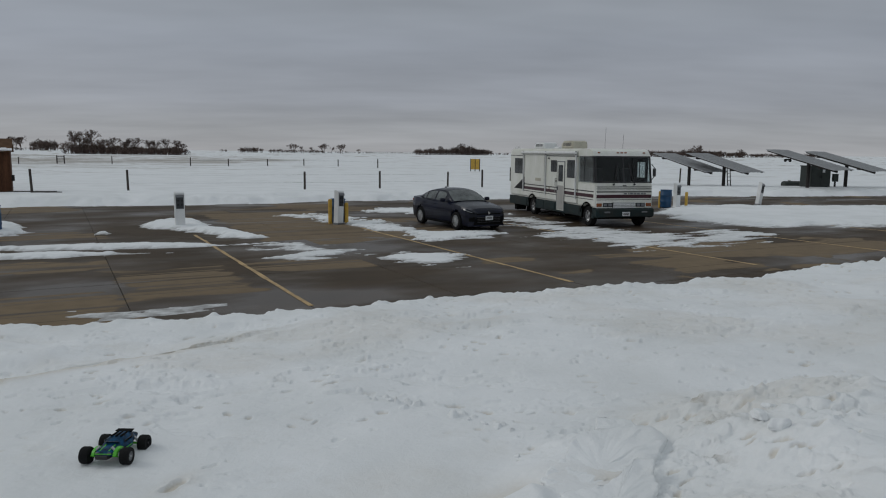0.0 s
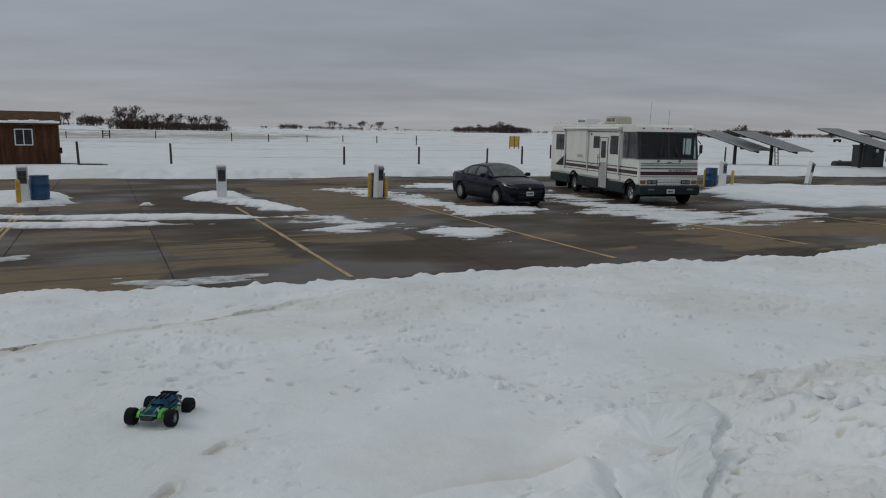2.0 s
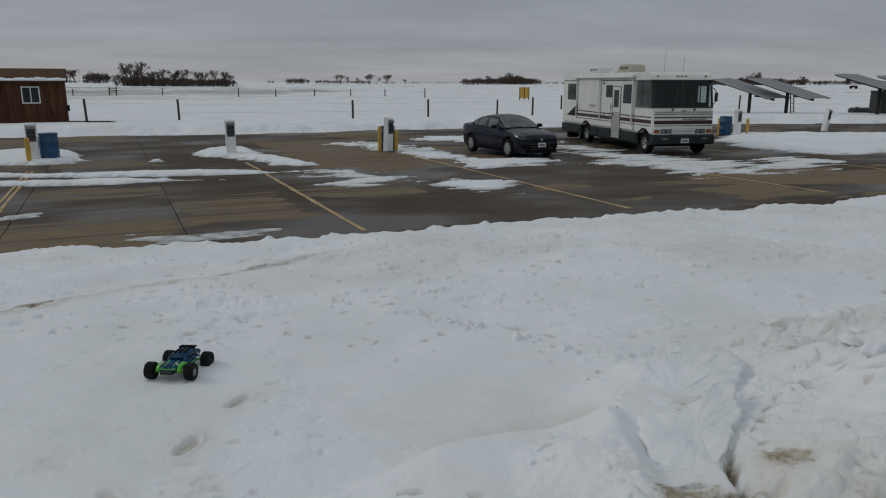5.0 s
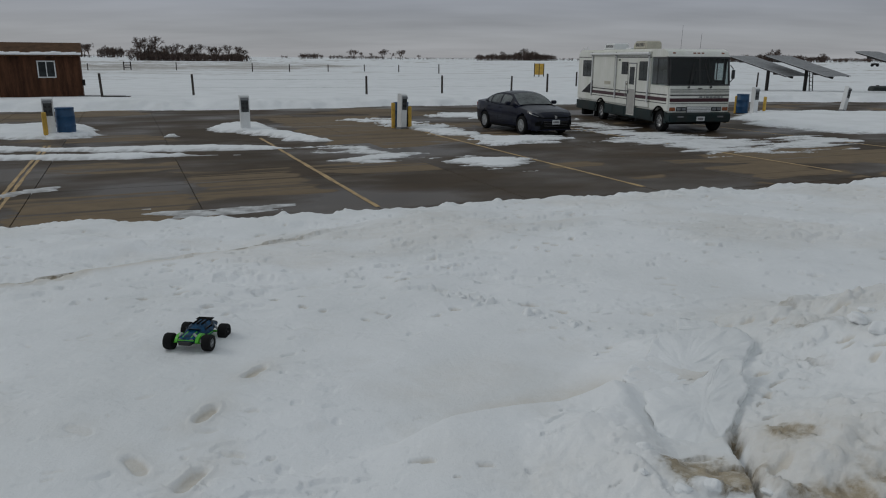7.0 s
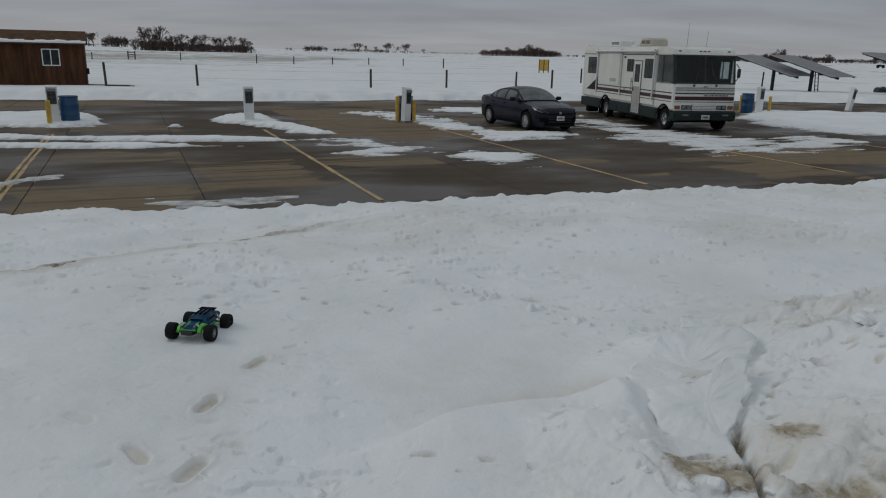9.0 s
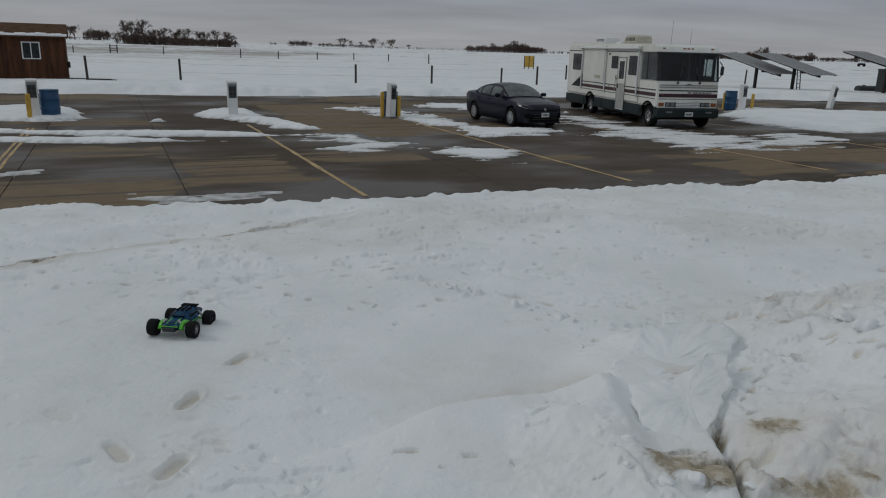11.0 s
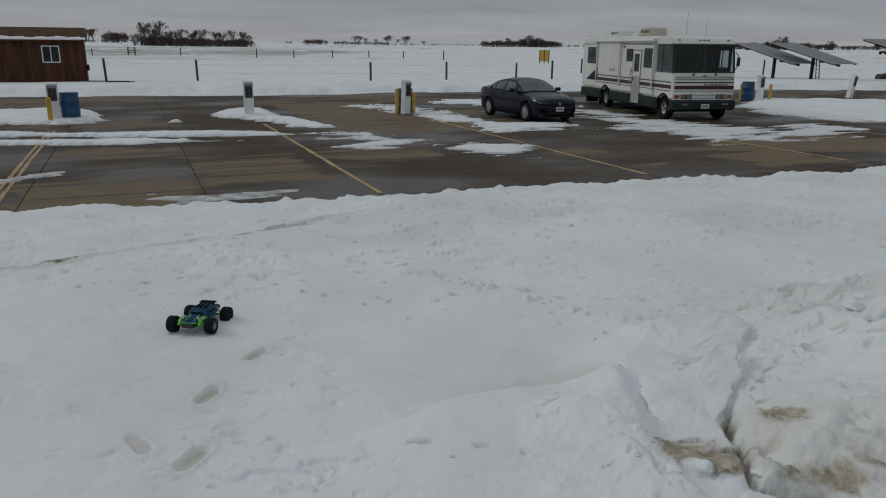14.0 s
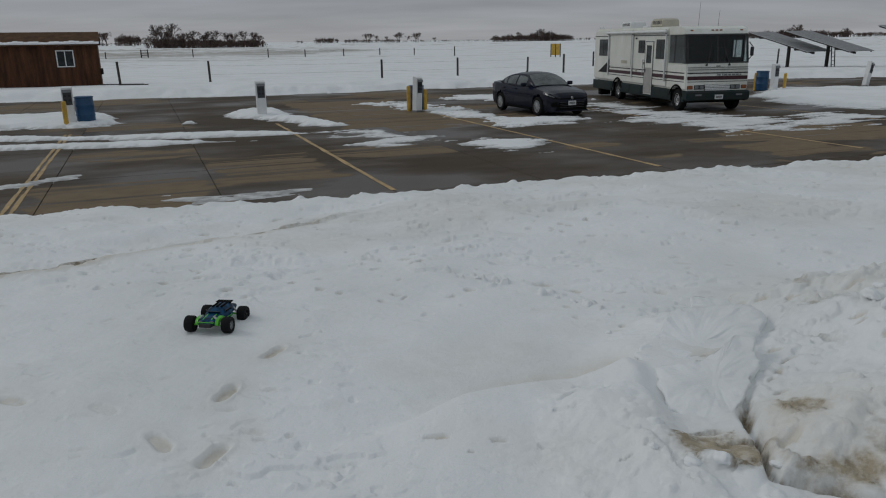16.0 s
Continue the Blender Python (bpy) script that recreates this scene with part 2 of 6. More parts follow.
# ---------------------------------------------------------------- mesh helpers
def part(name, bm, material, parent=None, label=""):
    me = bpy.data.meshes.new(name)
    bm.to_mesh(me)
    bm.free()
    for m in material if isinstance(material, (list, tuple)) else [material]:
        me.materials.append(m)
    ob = new(name, me)
    ob.parent = parent
    if label:
        ob["label"] = label
    return ob


def thing(name, m, label, category, group="", kind=""):
    ob = new(name)
    ob.matrix_world = m
    ob.empty_display_size = 0.2
    return tagged(ob, label, category, group, kind)


def box(bm, x0, y0, z0, x1, y1, z1, bev=0.0, seg=1, m=None):
    v = bmesh.ops.create_cube(bm, size=1)["verts"]
    for q in v:
        q.co = Vector(((q.co.x + 0.5) * (x1 - x0) + x0, (q.co.y + 0.5) * (y1 - y0) + y0, (q.co.z + 0.5) * (z1 - z0) + z0))
    if bev:
        ed = list({e for q in v for e in q.link_edges})
        r = bmesh.ops.bevel(bm, geom=ed, offset=bev, segments=seg, affect="EDGES", profile=0.5, clamp_overlap=True)
        v = list({q for f in r["faces"] for q in f.verts} | {q for q in v if q.is_valid})
    if m is not None:
        bmesh.ops.transform(bm, matrix=m, verts=v)
    return v


def tube(bm, a, b, r0, r1=None, n=12, cap=True):
    """A tapered cylinder from a to b."""
    r1 = r0 if r1 is None else r1
    a, b = Vector(a), Vector(b)
    q = (b - a).to_track_quat("Z", "Y").to_matrix().to_4x4()
    r = bmesh.ops.create_cone(bm, cap_ends=cap, segments=n, radius1=r0, radius2=max(r1, 1e-4), depth=(b - a).length,
                              matrix=Matrix.Translation((a + b) / 2) @ q)
    return r["verts"]


def lathe(bm, prof, n=20, m=Matrix()):
    """Turns a profile of (radius, height) round z."""
    rings = []
    for r, z in prof:
        rings.append([bm.verts.new(m @ Vector((r * math.cos(2 * math.pi * i / n), r * math.sin(2 * math.pi * i / n), z))) for i in range(n)])
    for a, b in zip(rings, rings[1:]):
        for i in range(n):
            bm.faces.new((a[i], a[(i + 1) % n], b[(i + 1) % n], b[i]))
    bm.faces.new(list(reversed(rings[0])))
    bm.faces.new(rings[-1])


def prism(bm, pts, x0, x1, bev=0.0, seg=2):
    """A side outline of (y, z) points pushed from x0 to x1."""
    a = [bm.verts.new((x0, y, z)) for y, z in pts]
    b = [bm.verts.new((x1, y, z)) for y, z in pts]
    n, fs = len(pts), []
    for i in range(n):
        fs.append(bm.faces.new((a[i], a[(i + 1) % n], b[(i + 1) % n], b[i])))
    fs += [bm.faces.new(list(reversed(a))), bm.faces.new(b)]
    bmesh.ops.recalc_face_normals(bm, faces=fs)
    if bev:
        ed = [e for e in fs[-1].edges] + [e for e in fs[-2].edges]
        bmesh.ops.bevel(bm, geom=ed, offset=bev, segments=seg, affect="EDGES", clamp_overlap=True)
    return fs


def smooth(ob, deg=35):
    me = ob.data
    me.shade_smooth()
    me.set_sharp_from_angle(angle=radians(deg))
    return ob


# ---------------------------------------------------------------- ground: snow cover and fields
def hash2(i, j, k=0):
    h = (i.astype(np.int64) * 374761393 + j.astype(np.int64) * 668265263 + k * 974634181) & 0x7FFFFFFF
    h = ((h ^ (h >> 13)) * 1274126177) & 0x7FFFFFFF
    h = h ^ (h >> 16)
    return (h & 0xFFFFFF) / float(0xFFFFFF)


def vnoise(x, y, k=0):
    i, j = np.floor(x), np.floor(y)
    u, v = x - i, y - j
    u, v = u * u * u * (u * (u * 6 - 15) + 10), v * v * v * (v * (v * 6 - 15) + 10)
    a, b = hash2(i, j, k), hash2(i + 1, j, k)
    c, d = hash2(i, j + 1, k), hash2(i + 1, j + 1, k)
    return (a * (1 - u) + b * u) * (1 - v) + (c * (1 - u) + d * u) * v - 0.5


def fbm(x, y, size, k=0, octaves=4, gain=0.5):
    s, a, f = 0, 1.0, 1.0 / size
    for o in range(octaves):
        s = s + a * vnoise((x * 0.8 - y * 0.6) * f + 17.3 * o, (x * 0.6 + y * 0.8) * f - 9.1 * o, k + o)
        a, f = a * gain, f * 2.03
    return s


def lumps(x, y, size, k, share):
    """Scattered rounded crumbs, up to 1 high."""
    x, y = x / size, y / size
    i, j = np.floor(x), np.floor(y)
    out = np.zeros(x.shape)
    for di in (-1, 0, 1):
        for dj in (-1, 0, 1):
            ci, cj = i + di, j + dj
            px, py = ci + hash2(ci, cj, k), cj + hash2(ci, cj, k + 1)
            pick = hash2(ci, cj, k + 2)
            r = 0.16 + 0.34 * hash2(ci, cj, k + 3)
            a = 6.283 * hash2(ci, cj, k + 4)
            u, v = (x - px) * np.cos(a) + (y - py) * np.sin(a), (y - py) * np.cos(a) - (x - px) * np.sin(a)
            d = np.hypot(u, v * 1.7) / r
            out = np.maximum(out, np.where(pick < share, np.sqrt(np.clip(1 - d * d, 0, 1)) * (0.4 + r), 0))
    return out


def ease(v, lo, hi):
    t = np.clip((v - lo) / (hi - lo), 0, 1)
    return t * t * (3 - 2 * t)


def inside(x, y, poly):
    """Distance to a polygon's outline, positive inside."""
    d = np.full(x.shape, 1e9)
    sign = np.zeros(x.shape, bool)
    for (ax, ay), (bx, by) in zip(poly, poly[1:] + poly[:1]):
        ex, ey = bx - ax, by - ay
        t = np.clip(((x - ax) * ex + (y - ay) * ey) / (ex * ex + ey * ey), 0, 1)
        d = np.minimum(d, np.hypot(x - ax - t * ex, y - ay - t * ey))
        cross = (ay > y) != (by > y)
        with np.errstate(divide="ignore", invalid="ignore"):
            sign ^= cross & (x < (bx - ax) * (y - ay) / (by - ay + 1e-12) + ax)
    return np.where(sign, d, -d)


def near_edge(x):
    return np.interp(x, [-60, -20, -6.7, -3.6, -1.2, 2.2, 5.1, 8.4, 9.7, 14, 40], [-12, 6.2, 10.75, 11.4, 12.0, 13.1, 14.05, 15.0, 15.7, 18.2, 30])


def back_edge(x):
    return np.interp(x, [-80, -21.5, -18.5, -15.5, -12.3, -9.6, -4.6, -2.2, 0.5, 9, 17, 28, 80],
                     [18, 35.2, 36.1, 36.9, 37.6, 38.0, 39.8, 41.3, 41.9, 44.2, 46.8, 47.2, 56])


# snow left lying on the pavement: outline, height, wander of the edge, softness of the edge
PATCHES = [
    ([(13.2, 33.0), (13.1, 30.2), (14.6, 26.9), (20, 26.9), (46, 36), (46, 39.4), (16.0, 38.3)], 0.13, 0.5, 1.4),
    ([(-19, 22.5), (-14, 23.6), (-12, 24.2), (-11.4, 24.9), (-12.2, 26.5), (-14.0, 29), (-17, 28.2), (-21, 27)], 0.14, 0.4, 0.5),
    ([(-8.5, 26.9), (-8.3, 28.5), (-8.2, 30.0), (-7.2, 29.6), (-5.6, 27.1), (-3.4, 23.7), (-4.7, 23.7), (-6.7, 25.9)], 0.12, 0.35, 0.5),
    ([(-3.3, 32.0), (-2, 32.4), (-0.1, 29.2), (1.2, 27.7), (2.1, 25.7), (3.3, 25.9), (4.4, 24.8), (3.7, 23.5), (1.9, 23.4), (1.1, 25.0), (-0.6, 27.0), (-1.6, 28.7)], 0.05, 0.5, 0.5),
    ([(0.54, 18.5), (0.9, 20.0), (2.2, 19.9), (2.4, 18.3), (1.46, 17.6)], 0.030, 0.3, 0.4),
    ([(5.2, 31.3), (6.8, 31.0), (7.0, 28.3), (8.3, 26.6), (9.6, 25.2), (11, 24.2), (13, 26), (14, 25.6), (13.7, 23.9), (9.4, 21.7),
      (8, 20.9), (7, 23), (6.4, 26)], 0.022, 0.6, 0.6),
    ([(-14, 21.45), (-10.3, 21.25), (-7.8, 21.8), (-5.9, 21.95), (-4.8, 22.05), (-3.0, 21.8), (-4.8, 21.4), (-6.6, 21.1), (-9.3, 20.65), (-14, 20.75)], 0.085, 0.22, 0.25),
    ([(-14, 19.5), (-12, 19.5), (-9.1, 19.85), (-7.7, 20.15), (-6.0, 20.35), (-5.1, 20.2), (-6.0, 19.9), (-8.7, 19.1), (-11.5, 18.75), (-14, 18.6)], 0.085, 0.22, 0.25),
    ([(-4.4, 21.6), (-2.1, 21.8), (-2.1, 22.3), (-4.4, 22.2)], 0.03, 0.35, 0.3),
    ([(-3.2, 20.7), (-1.85, 21.3), (-0.5, 20.8), (-1.5, 20.2)], 0.022, 0.4, 0.4),
    ([(-2.8, 19.0), (-1.4, 19.0), (-0.2, 19.9), (-1.0, 20.0)], 0.022, 0.4, 0.4),
    ([(-9.1, 24.7), (-8.6, 24.7), (-8.6, 25.1), (-9.1, 25.1)], 0.08, 0.15, 0.15),
    ([(-0.2, 34.5), (0.8, 35.8), (4, 36), (6, 33), (2, 33.2)], 0.06, 0.5, 0.4),
    ([(-4.6, 12.1), (-3.2, 12.2), (-2.8, 12.9), (-5.0, 12.7)], 0.008, 0.22, 0.3),
    ([(-9.4, 13.2), (-8.3, 14.25), (-7.8, 14.85), (-7.7, 14.55), (-8.2, 13.8), (-9.2, 12.9)], 0.012, 0.14, 0.2),
]
HILL = [(2.49, 5.33), (2.16, 4.82), (2.01, 4.43), (1.77, 4.09), (1.72, 3.91), (1.69, 3.63), (1.67, 3.45), (1.60, 3.22), (1.76, 3.17), (1.94, 3.12), (2.14, 2.98),
        (3.0, 2.3), (5.8, 2.2), (5.9, 6.4), (3.6, 6.5), (2.8, 6.0)]
SLAB_BACK = [(1.24, 4.69), (1.24, 4.36), (1.33, 4.29), (1.57, 4.40), (1.82, 4.5), (2.05, 4.72), (2.45, 5.3), (2.38, 5.53), (1.91, 5.55), (1.70, 5.42), (1.50, 5.06)]
SLAB_FRONT = [(1.39, 4.45), (1.30, 4.03), (1.39, 3.90), (1.46, 3.83), (1.61, 3.87), (1.72, 3.98), (2.01, 4.43), (2.08, 4.72), (2.0, 4.80), (1.82, 4.62), (1.58, 4.49)]
BLOCK = [(1.92, 5.54), (2.07, 6.02), (2.34, 5.9), (2.40, 5.56)]
SPILL = [(0.92, 3.95), (1.22, 4.10), (1.40, 3.90), (1.72, 3.95), (1.80, 3.2), (1.66, 2.4), (0.75, 2.4), (0.90, 3.2)]
# footprints: place, turn, depth
RISE = 0.135
STEPS = [(-1.365, 5.09, -24, 0.045), (-1.50, 4.37, -10, 0.050), (-1.37, 3.66, -22, 0.050), (-1.72, 3.77, 48, 0.032), (-2.87, 4.27, 70, 0.026), (-2.21, 4.14, 62, 0.015)]


def snow_height(x, y):
    """Height of the snow over the pavement's level, and how dirty, how stubbly and how darkened for shade it is."""
    r = np.hypot(x, y)
    wob = 0.35 * fbm(x, y, 1.3, 5, 4) + 0.5 * fbm(x, y, 5.0, 9, 2) * ease(r, 14, 30)
    dirt_and_shade, stub, stain_and_shade = np.zeros(x.shape), np.zeros(x.shape), np.zeros(x.shape)
    # near bank
    s = near_edge(x) - y + wob
    low = fbm(x, y, 2.2, 20, 3)
    z1 = np.where(s > 0, 0.20 * ease(s, -0.02, 0.30) + 0.13 * ease(s, 0.2, 4.5), np.maximum(s, -0.3) * 0.4)
    z1 = z1 + (0.10 * low + 0.02 * fbm(x, y, 0.5, 31, 3)) * ease(s, 0.0, 1.0)
    calm = 1 - 0.9 * np.exp(-(((x + 0.1) / 1.1) ** 2 + ((y - 4.9) / 1.0) ** 2)) - 0.75 * ease(-x, 0.8, 1.8) * (1 - ease(y, 5.6, 7.0))
    calm = calm - 0.9 * np.exp(-(((x - 0.55) / 0.62) ** 2 + ((y - 5.5) / 0.85) ** 2)) - 0.6 * np.exp(-(((x - 2.3) / 1.3) ** 2 + ((y - 7.2) / 0.8) ** 2))
    field = ease(s, 0.0, 0.6) * np.clip(calm, 0, 1)
    some = ease(fbm(x, y, 1.6, 44, 3) + 0.05, -0.05, 0.22)
    wx, wy = x + 0.07 * fbm(x, y, 0.15, 46, 3), y + 0.07 * fbm(x, y, 0.15, 47, 3)
    z1 = z1 + field * some * (0.022 * lumps(wx * 0.5, wy * 1.1, 0.17, 301, 0.10) + 0.014 * lumps(wx * 0.7, wy, 0.08, 311, 0.14))
    # crust broken into thin lips that face the walk
    lip = fbm(wx * 0.42, wy * 1.15, 0.42, 51, 5, 0.55)
    z1 = z1 + field * (0.3 + 0.7 * some) * (0.020 * ease(lip, 0.05, 0.085) + 0.018 * ease(lip, -0.22, -0.19) + 0.024 * lip)
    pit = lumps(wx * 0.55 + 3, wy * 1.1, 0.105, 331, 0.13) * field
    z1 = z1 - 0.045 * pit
    # pits tinted darker: the shade under their lips is put into the colour
    stain_and_shade = np.maximum(stain_and_shade, 0.55 * np.minimum(pit * 1.6, 1) * ease(fbm(x, y, 0.8, 166, 3), -0.12, 0.15))
    stain_and_shade = np.maximum(stain_and_shade, 0.20 * ease(fbm(x * 0.7, y, 2.0, 168, 4), 0.05, 0.45) * ease(s, 0.1, 0.8))
    trail = np.interp(x, [-0.3, 0.14, 0.6, 0.98, 1.22, 1.30], [7.2, 6.93, 6.71, 6.38, 6.15, 6.05])
    near = np.exp(-((y - trail) / 0.16) ** 2) * ease(x, -0.5, 0.0) * (1 - ease(x, 1.26, 1.45))
    z1 = z1 + near * (0.07 * lumps(wx, wy, 0.13, 325, 0.55))
    rim = np.exp(-((s - 0.25) / 0.28) ** 2)
    z1 = z1 + rim * (0.045 * lumps(x, y, 0.30, 341, 0.4) + 0.07 * fbm(x, y, 0.3, 345, 3)) * (s > 0)
    # a worn rut along the bank and a shelf of firm snow nearer by
    line = np.interp(x, [-9, -4.69, -4.10, -3.49, -2.82, -2.33, -1.83, -1.23, 0.5], [4.6, 7.25, 7.74, 8.43, 9.0, 9.33, 9.80, 10.2, 11.3]) + 0.07 * fbm(x, y, 0.6, 81, 3)
    fade = 1 - ease(x, -3.2, -0.6)
    # the rut's thin line of shade, put into the colour on its far wall
    dirt_and_shade = 0.85 * np.exp(-((y - line - 0.11) / 0.075) ** 2) * fade * ease(fbm(x, y, 0.7, 83, 3), -0.45, 0.05)
    stain_and_shade = np.maximum(stain_and_shade, 0.55 * np.exp(-((y - line + 0.12) / 0.22) ** 2) * fade)
    z1 = z1 - (0.14 * np.exp(-((y - line) / 0.085) ** 2) + 0.07 * ease(y - line, 0.0, 0.25) * (1 - ease(y - line, 0.6, 1.6))) * fade
    wave = np.interp(x, [-0.9, -0.05, 0.28, 0.65, 1.17, 1.4], [3.6, 4.15, 4.31, 4.47, 4.57, 4.5]) + 0.05 * fbm(x, y, 0.5, 85, 3)
    on = ease(x, -0.9, 0.1) * (1 - ease(x, 1.15, 1.35))
    z1 = z1 + 0.10 * on * (1 - ease(y, wave - 0.05, wave + 0.13)) * ease(y, wave - 1.5, wave - 0.2) - 0.035 * on * np.exp(-((y - wave - 0.22) / 0.20) ** 2)
    stain_and_shade = np.maximum(stain_and_shade, 0.42 * on * ease(x, -0.2, 0.4) * ease(y, wave - 0.02, wave + 0.05) * np.exp(-((y - wave - 0.1) / 0.24) ** 2))
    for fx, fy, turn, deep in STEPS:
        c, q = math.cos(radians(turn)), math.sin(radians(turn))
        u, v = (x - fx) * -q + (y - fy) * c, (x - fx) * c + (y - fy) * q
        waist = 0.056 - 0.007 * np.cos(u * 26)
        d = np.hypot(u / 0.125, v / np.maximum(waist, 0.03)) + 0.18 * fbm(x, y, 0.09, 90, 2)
        stain_and_shade = np.maximum(stain_and_shade, np.minimum(15 * deep, 0.62) * (1 - ease(d, 0.75, 1.05)))
        stain_and_shade = np.maximum(stain_and_shade, 5 * deep * np.exp(-(d / 2.2) ** 2))
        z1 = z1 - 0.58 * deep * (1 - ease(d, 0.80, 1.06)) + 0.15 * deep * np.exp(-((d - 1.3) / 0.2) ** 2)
    # ploughed pile: a folded hill, broken slabs before it, soft crumbs with soil at its foot
    wob2 = 0.13 * fbm(x, y, 0.40, 95, 4) + 0.03 * fbm(x, y, 0.07, 96, 3)
    pa, pd = inside(x, y, HILL) + 0.7 * wob2, inside(x, y, SPILL) + 1.6 * wob2
    pb = inside(x, y, SLAB_BACK) + 0.5 * wob2
    wx, wy = x + 0.10 * fbm(x, y, 0.4, 101, 3), y + 0.10 * fbm(x, y, 0.4, 107, 3)
    down, level = 0.48 * wx - 0.88 * wy, 0.88 * wx + 0.48 * wy
    onto = ease(pa, -0.01, 0.05)
    f1, f2 = fbm(down * 0.42, level, 0.55, 401, 5, 0.55), fbm(down * 0.5 + 3, level, 0.30, 405, 4, 0.55)
    folds = 0.045 * f1 + 0.026 * ease(f1, 0.02, 0.05) + 0.018 * ease(f2, 0.08, 0.11) - 0.014 * ease(-f2, 0.16, 0.20)
    knobs = 0.06 * lumps(wx, wy, 0.36, 351, 0.30) * ease(y, 4.5, 5.0) + 0.018 * lumps(wx, wy, 0.10, 355, 0.15)
    za = 0.045 * onto * (1 - 0.8 * ease(y, 4.0, 4.5)) + 0.42 * ease(pa, -0.35, 1.5) + onto * (folds + knobs + 0.08 * fbm(x, y, 1.0, 137, 3) + 0.026 * fbm(x, y, 0.16, 139, 5, 0.6))
    zd = ease(pd, 0.0, 0.22) * (0.012 + 0.026 * lumps(wx, wy, 0.24, 361, 0.4) + 0.018 * lumps(wx, wy, 0.09, 371, 0.4) + 0.06 * fbm(x, y, 0.35, 148, 5) + 0.020 * ease(f2, 0.02, 0.05))
    clod = np.clip(1 - ((x - 1.36) / 0.10) ** 2 - ((y - 3.36) / 0.07) ** 2 + 1.2 * wob2, 0, 1)
    zd = zd + 0.04 * np.sqrt(clod)
    cleft = np.exp(-((pa + 0.028) / 0.030) ** 2) * (1 - ease(y, 3.9, 4.3)) * (1 - 0.6 * ease(x, 2.1, 2.6))
    z1 = z1 + np.maximum(za, zd) - 0.10 * cleft
    z1 = z1 + RISE * ease(np.maximum(np.maximum(pa, pb), pd), -0.5, 0.1) * ease(y, 2.2, 3.4)
    grain = fbm(x, y, 0.16, 151, 5, 0.7)
    streak = fbm(down * 0.35, level, 0.22, 155, 5, 0.65)
    heap = 0.95 * np.exp(-(((x - 1.53) / 0.17) ** 2 + ((y - 3.50) / 0.17) ** 2)) + 0.75 * np.exp(-(((x - 1.30) / 0.17) ** 2 + ((y - 3.49) / 0.15) ** 2))
    heap = heap * (1 - 0.9 * np.sqrt(clod))
    veins = 0.85 * np.exp(-(((x - 1.93) / 0.15) ** 2 + ((y - 3.73) / 0.20) ** 2)) + 0.26 * np.exp(-(((x - 3.05) / 0.16) ** 2 + ((y - 4.85) / 0.30) ** 2)) + 0.62 * np.exp(-(((x - 2.0) / 0.30) ** 2 + ((y - 3.22) / 0.10) ** 2))
    soil = ease(heap + 0.60 * grain, 0.22, 0.62) * ease(heap, 0.08, 0.30)
    soil = np.maximum(soil, 0.95 * onto * ease(veins + 0.75 * streak, 0.42, 0.72) * ease(veins, 0.06, 0.25))
    dirt_and_shade = np.maximum(dirt_and_shade, soil)
    # soil in the cleft, with its deep shade put into the colour too
    dirt_and_shade = np.maximum(dirt_and_shade, 1.0 * cleft * ease(grain, -0.5, -0.1))
    dirt_and_shade = np.maximum(dirt_and_shade, 0.4 * onto * ease(streak, 0.40, 0.55) * (1 - ease(pa, 0.2, 0.7)))
    stain_and_shade = np.maximum(stain_and_shade, np.maximum(0.65 * heap, 0.5 * veins) + 0.30 * onto * np.exp(-(((x - 2.2) / 0.8) ** 2 + ((y - 3.4) / 0.6) ** 2)))
    # shade of the hollow behind the front slab's lip, put into the colour
    stain_and_shade = np.maximum(stain_and_shade, 0.40 * np.exp(-(((x - 1.82) / 0.2) ** 2 + ((y - 4.76) / 0.2) ** 2)))
    z1 = z1 + 0.75 * (1 - ease(r, 0.9, 2.3))
    # pavement: thin leftovers only
    z2 = np.full(x.shape, -0.07)
    for poly, h, amp, soft in PATCHES:
        far = max(max(abs(a - c) for a, _ in poly for c, _ in poly), 4) + 3
        m = (np.abs(x - poly[0][0]) < far) & (np.abs(y - poly[0][1]) < far)
        if not m.any():
            continue
        xs, ys = x[m], y[m]
        along, across = xs * math.cos(LOT) + ys * math.sin(LOT), ys * math.cos(LOT) - xs * math.sin(LOT)
        d = inside(xs, ys, poly) + amp * (fbm(xs, ys, 1.1, 171, 4) + (3.0 if h < 0.08 else 1.3) * fbm(along * 0.22, across, 0.38, 176, 5, 0.6))
        zz = h * ease(d, 0.0, soft) + np.minimum(d, 0) * 0.15 + 0.006 * (d > 0)
        zz = zz + (0.25 * h * fbm(xs, ys, 0.5, 181, 3) + 0.05 * h) * ease(d, 0.05, soft)
        z2[m] = np.maximum(z2[m], zz)
    # fields behind
    k = y - back_edge(x) + 0.8 * fbm(x, y, 2.0, 191, 4)
    z3 = 0.32 * ease(k, 0, 1.3) + 0.10 * ease(k, 1.0, 3.0) - 0.16 * ease(k, 4, 12) + 0.20 * np.exp(-((k - 1.6) / 1.6) ** 2) * fbm(x, y, 1.1, 201, 4)
    z3 = z3 + ease(k, 2, 20) * (0.10 * fbm(x, y, 9, 211, 4) + 0.5 * fbm(x, y, 90, 221, 3) * ease(r, 60, 250))
    z3 = z3 + 2.4 * ease(r, 300, 1200) * ease(-x / np.maximum(y, 1), -0.1, 0.5) + 1.5 * ease(r, 400, 2500)
    strip = ease(-x, 10, 40) * np.exp(-((r - 190) / 75) ** 2)
    strip = strip + 0.9 * ease(-x / np.maximum(y, 1), 0.12, 0.30) * np.exp(-((r - 350) / 60) ** 2)
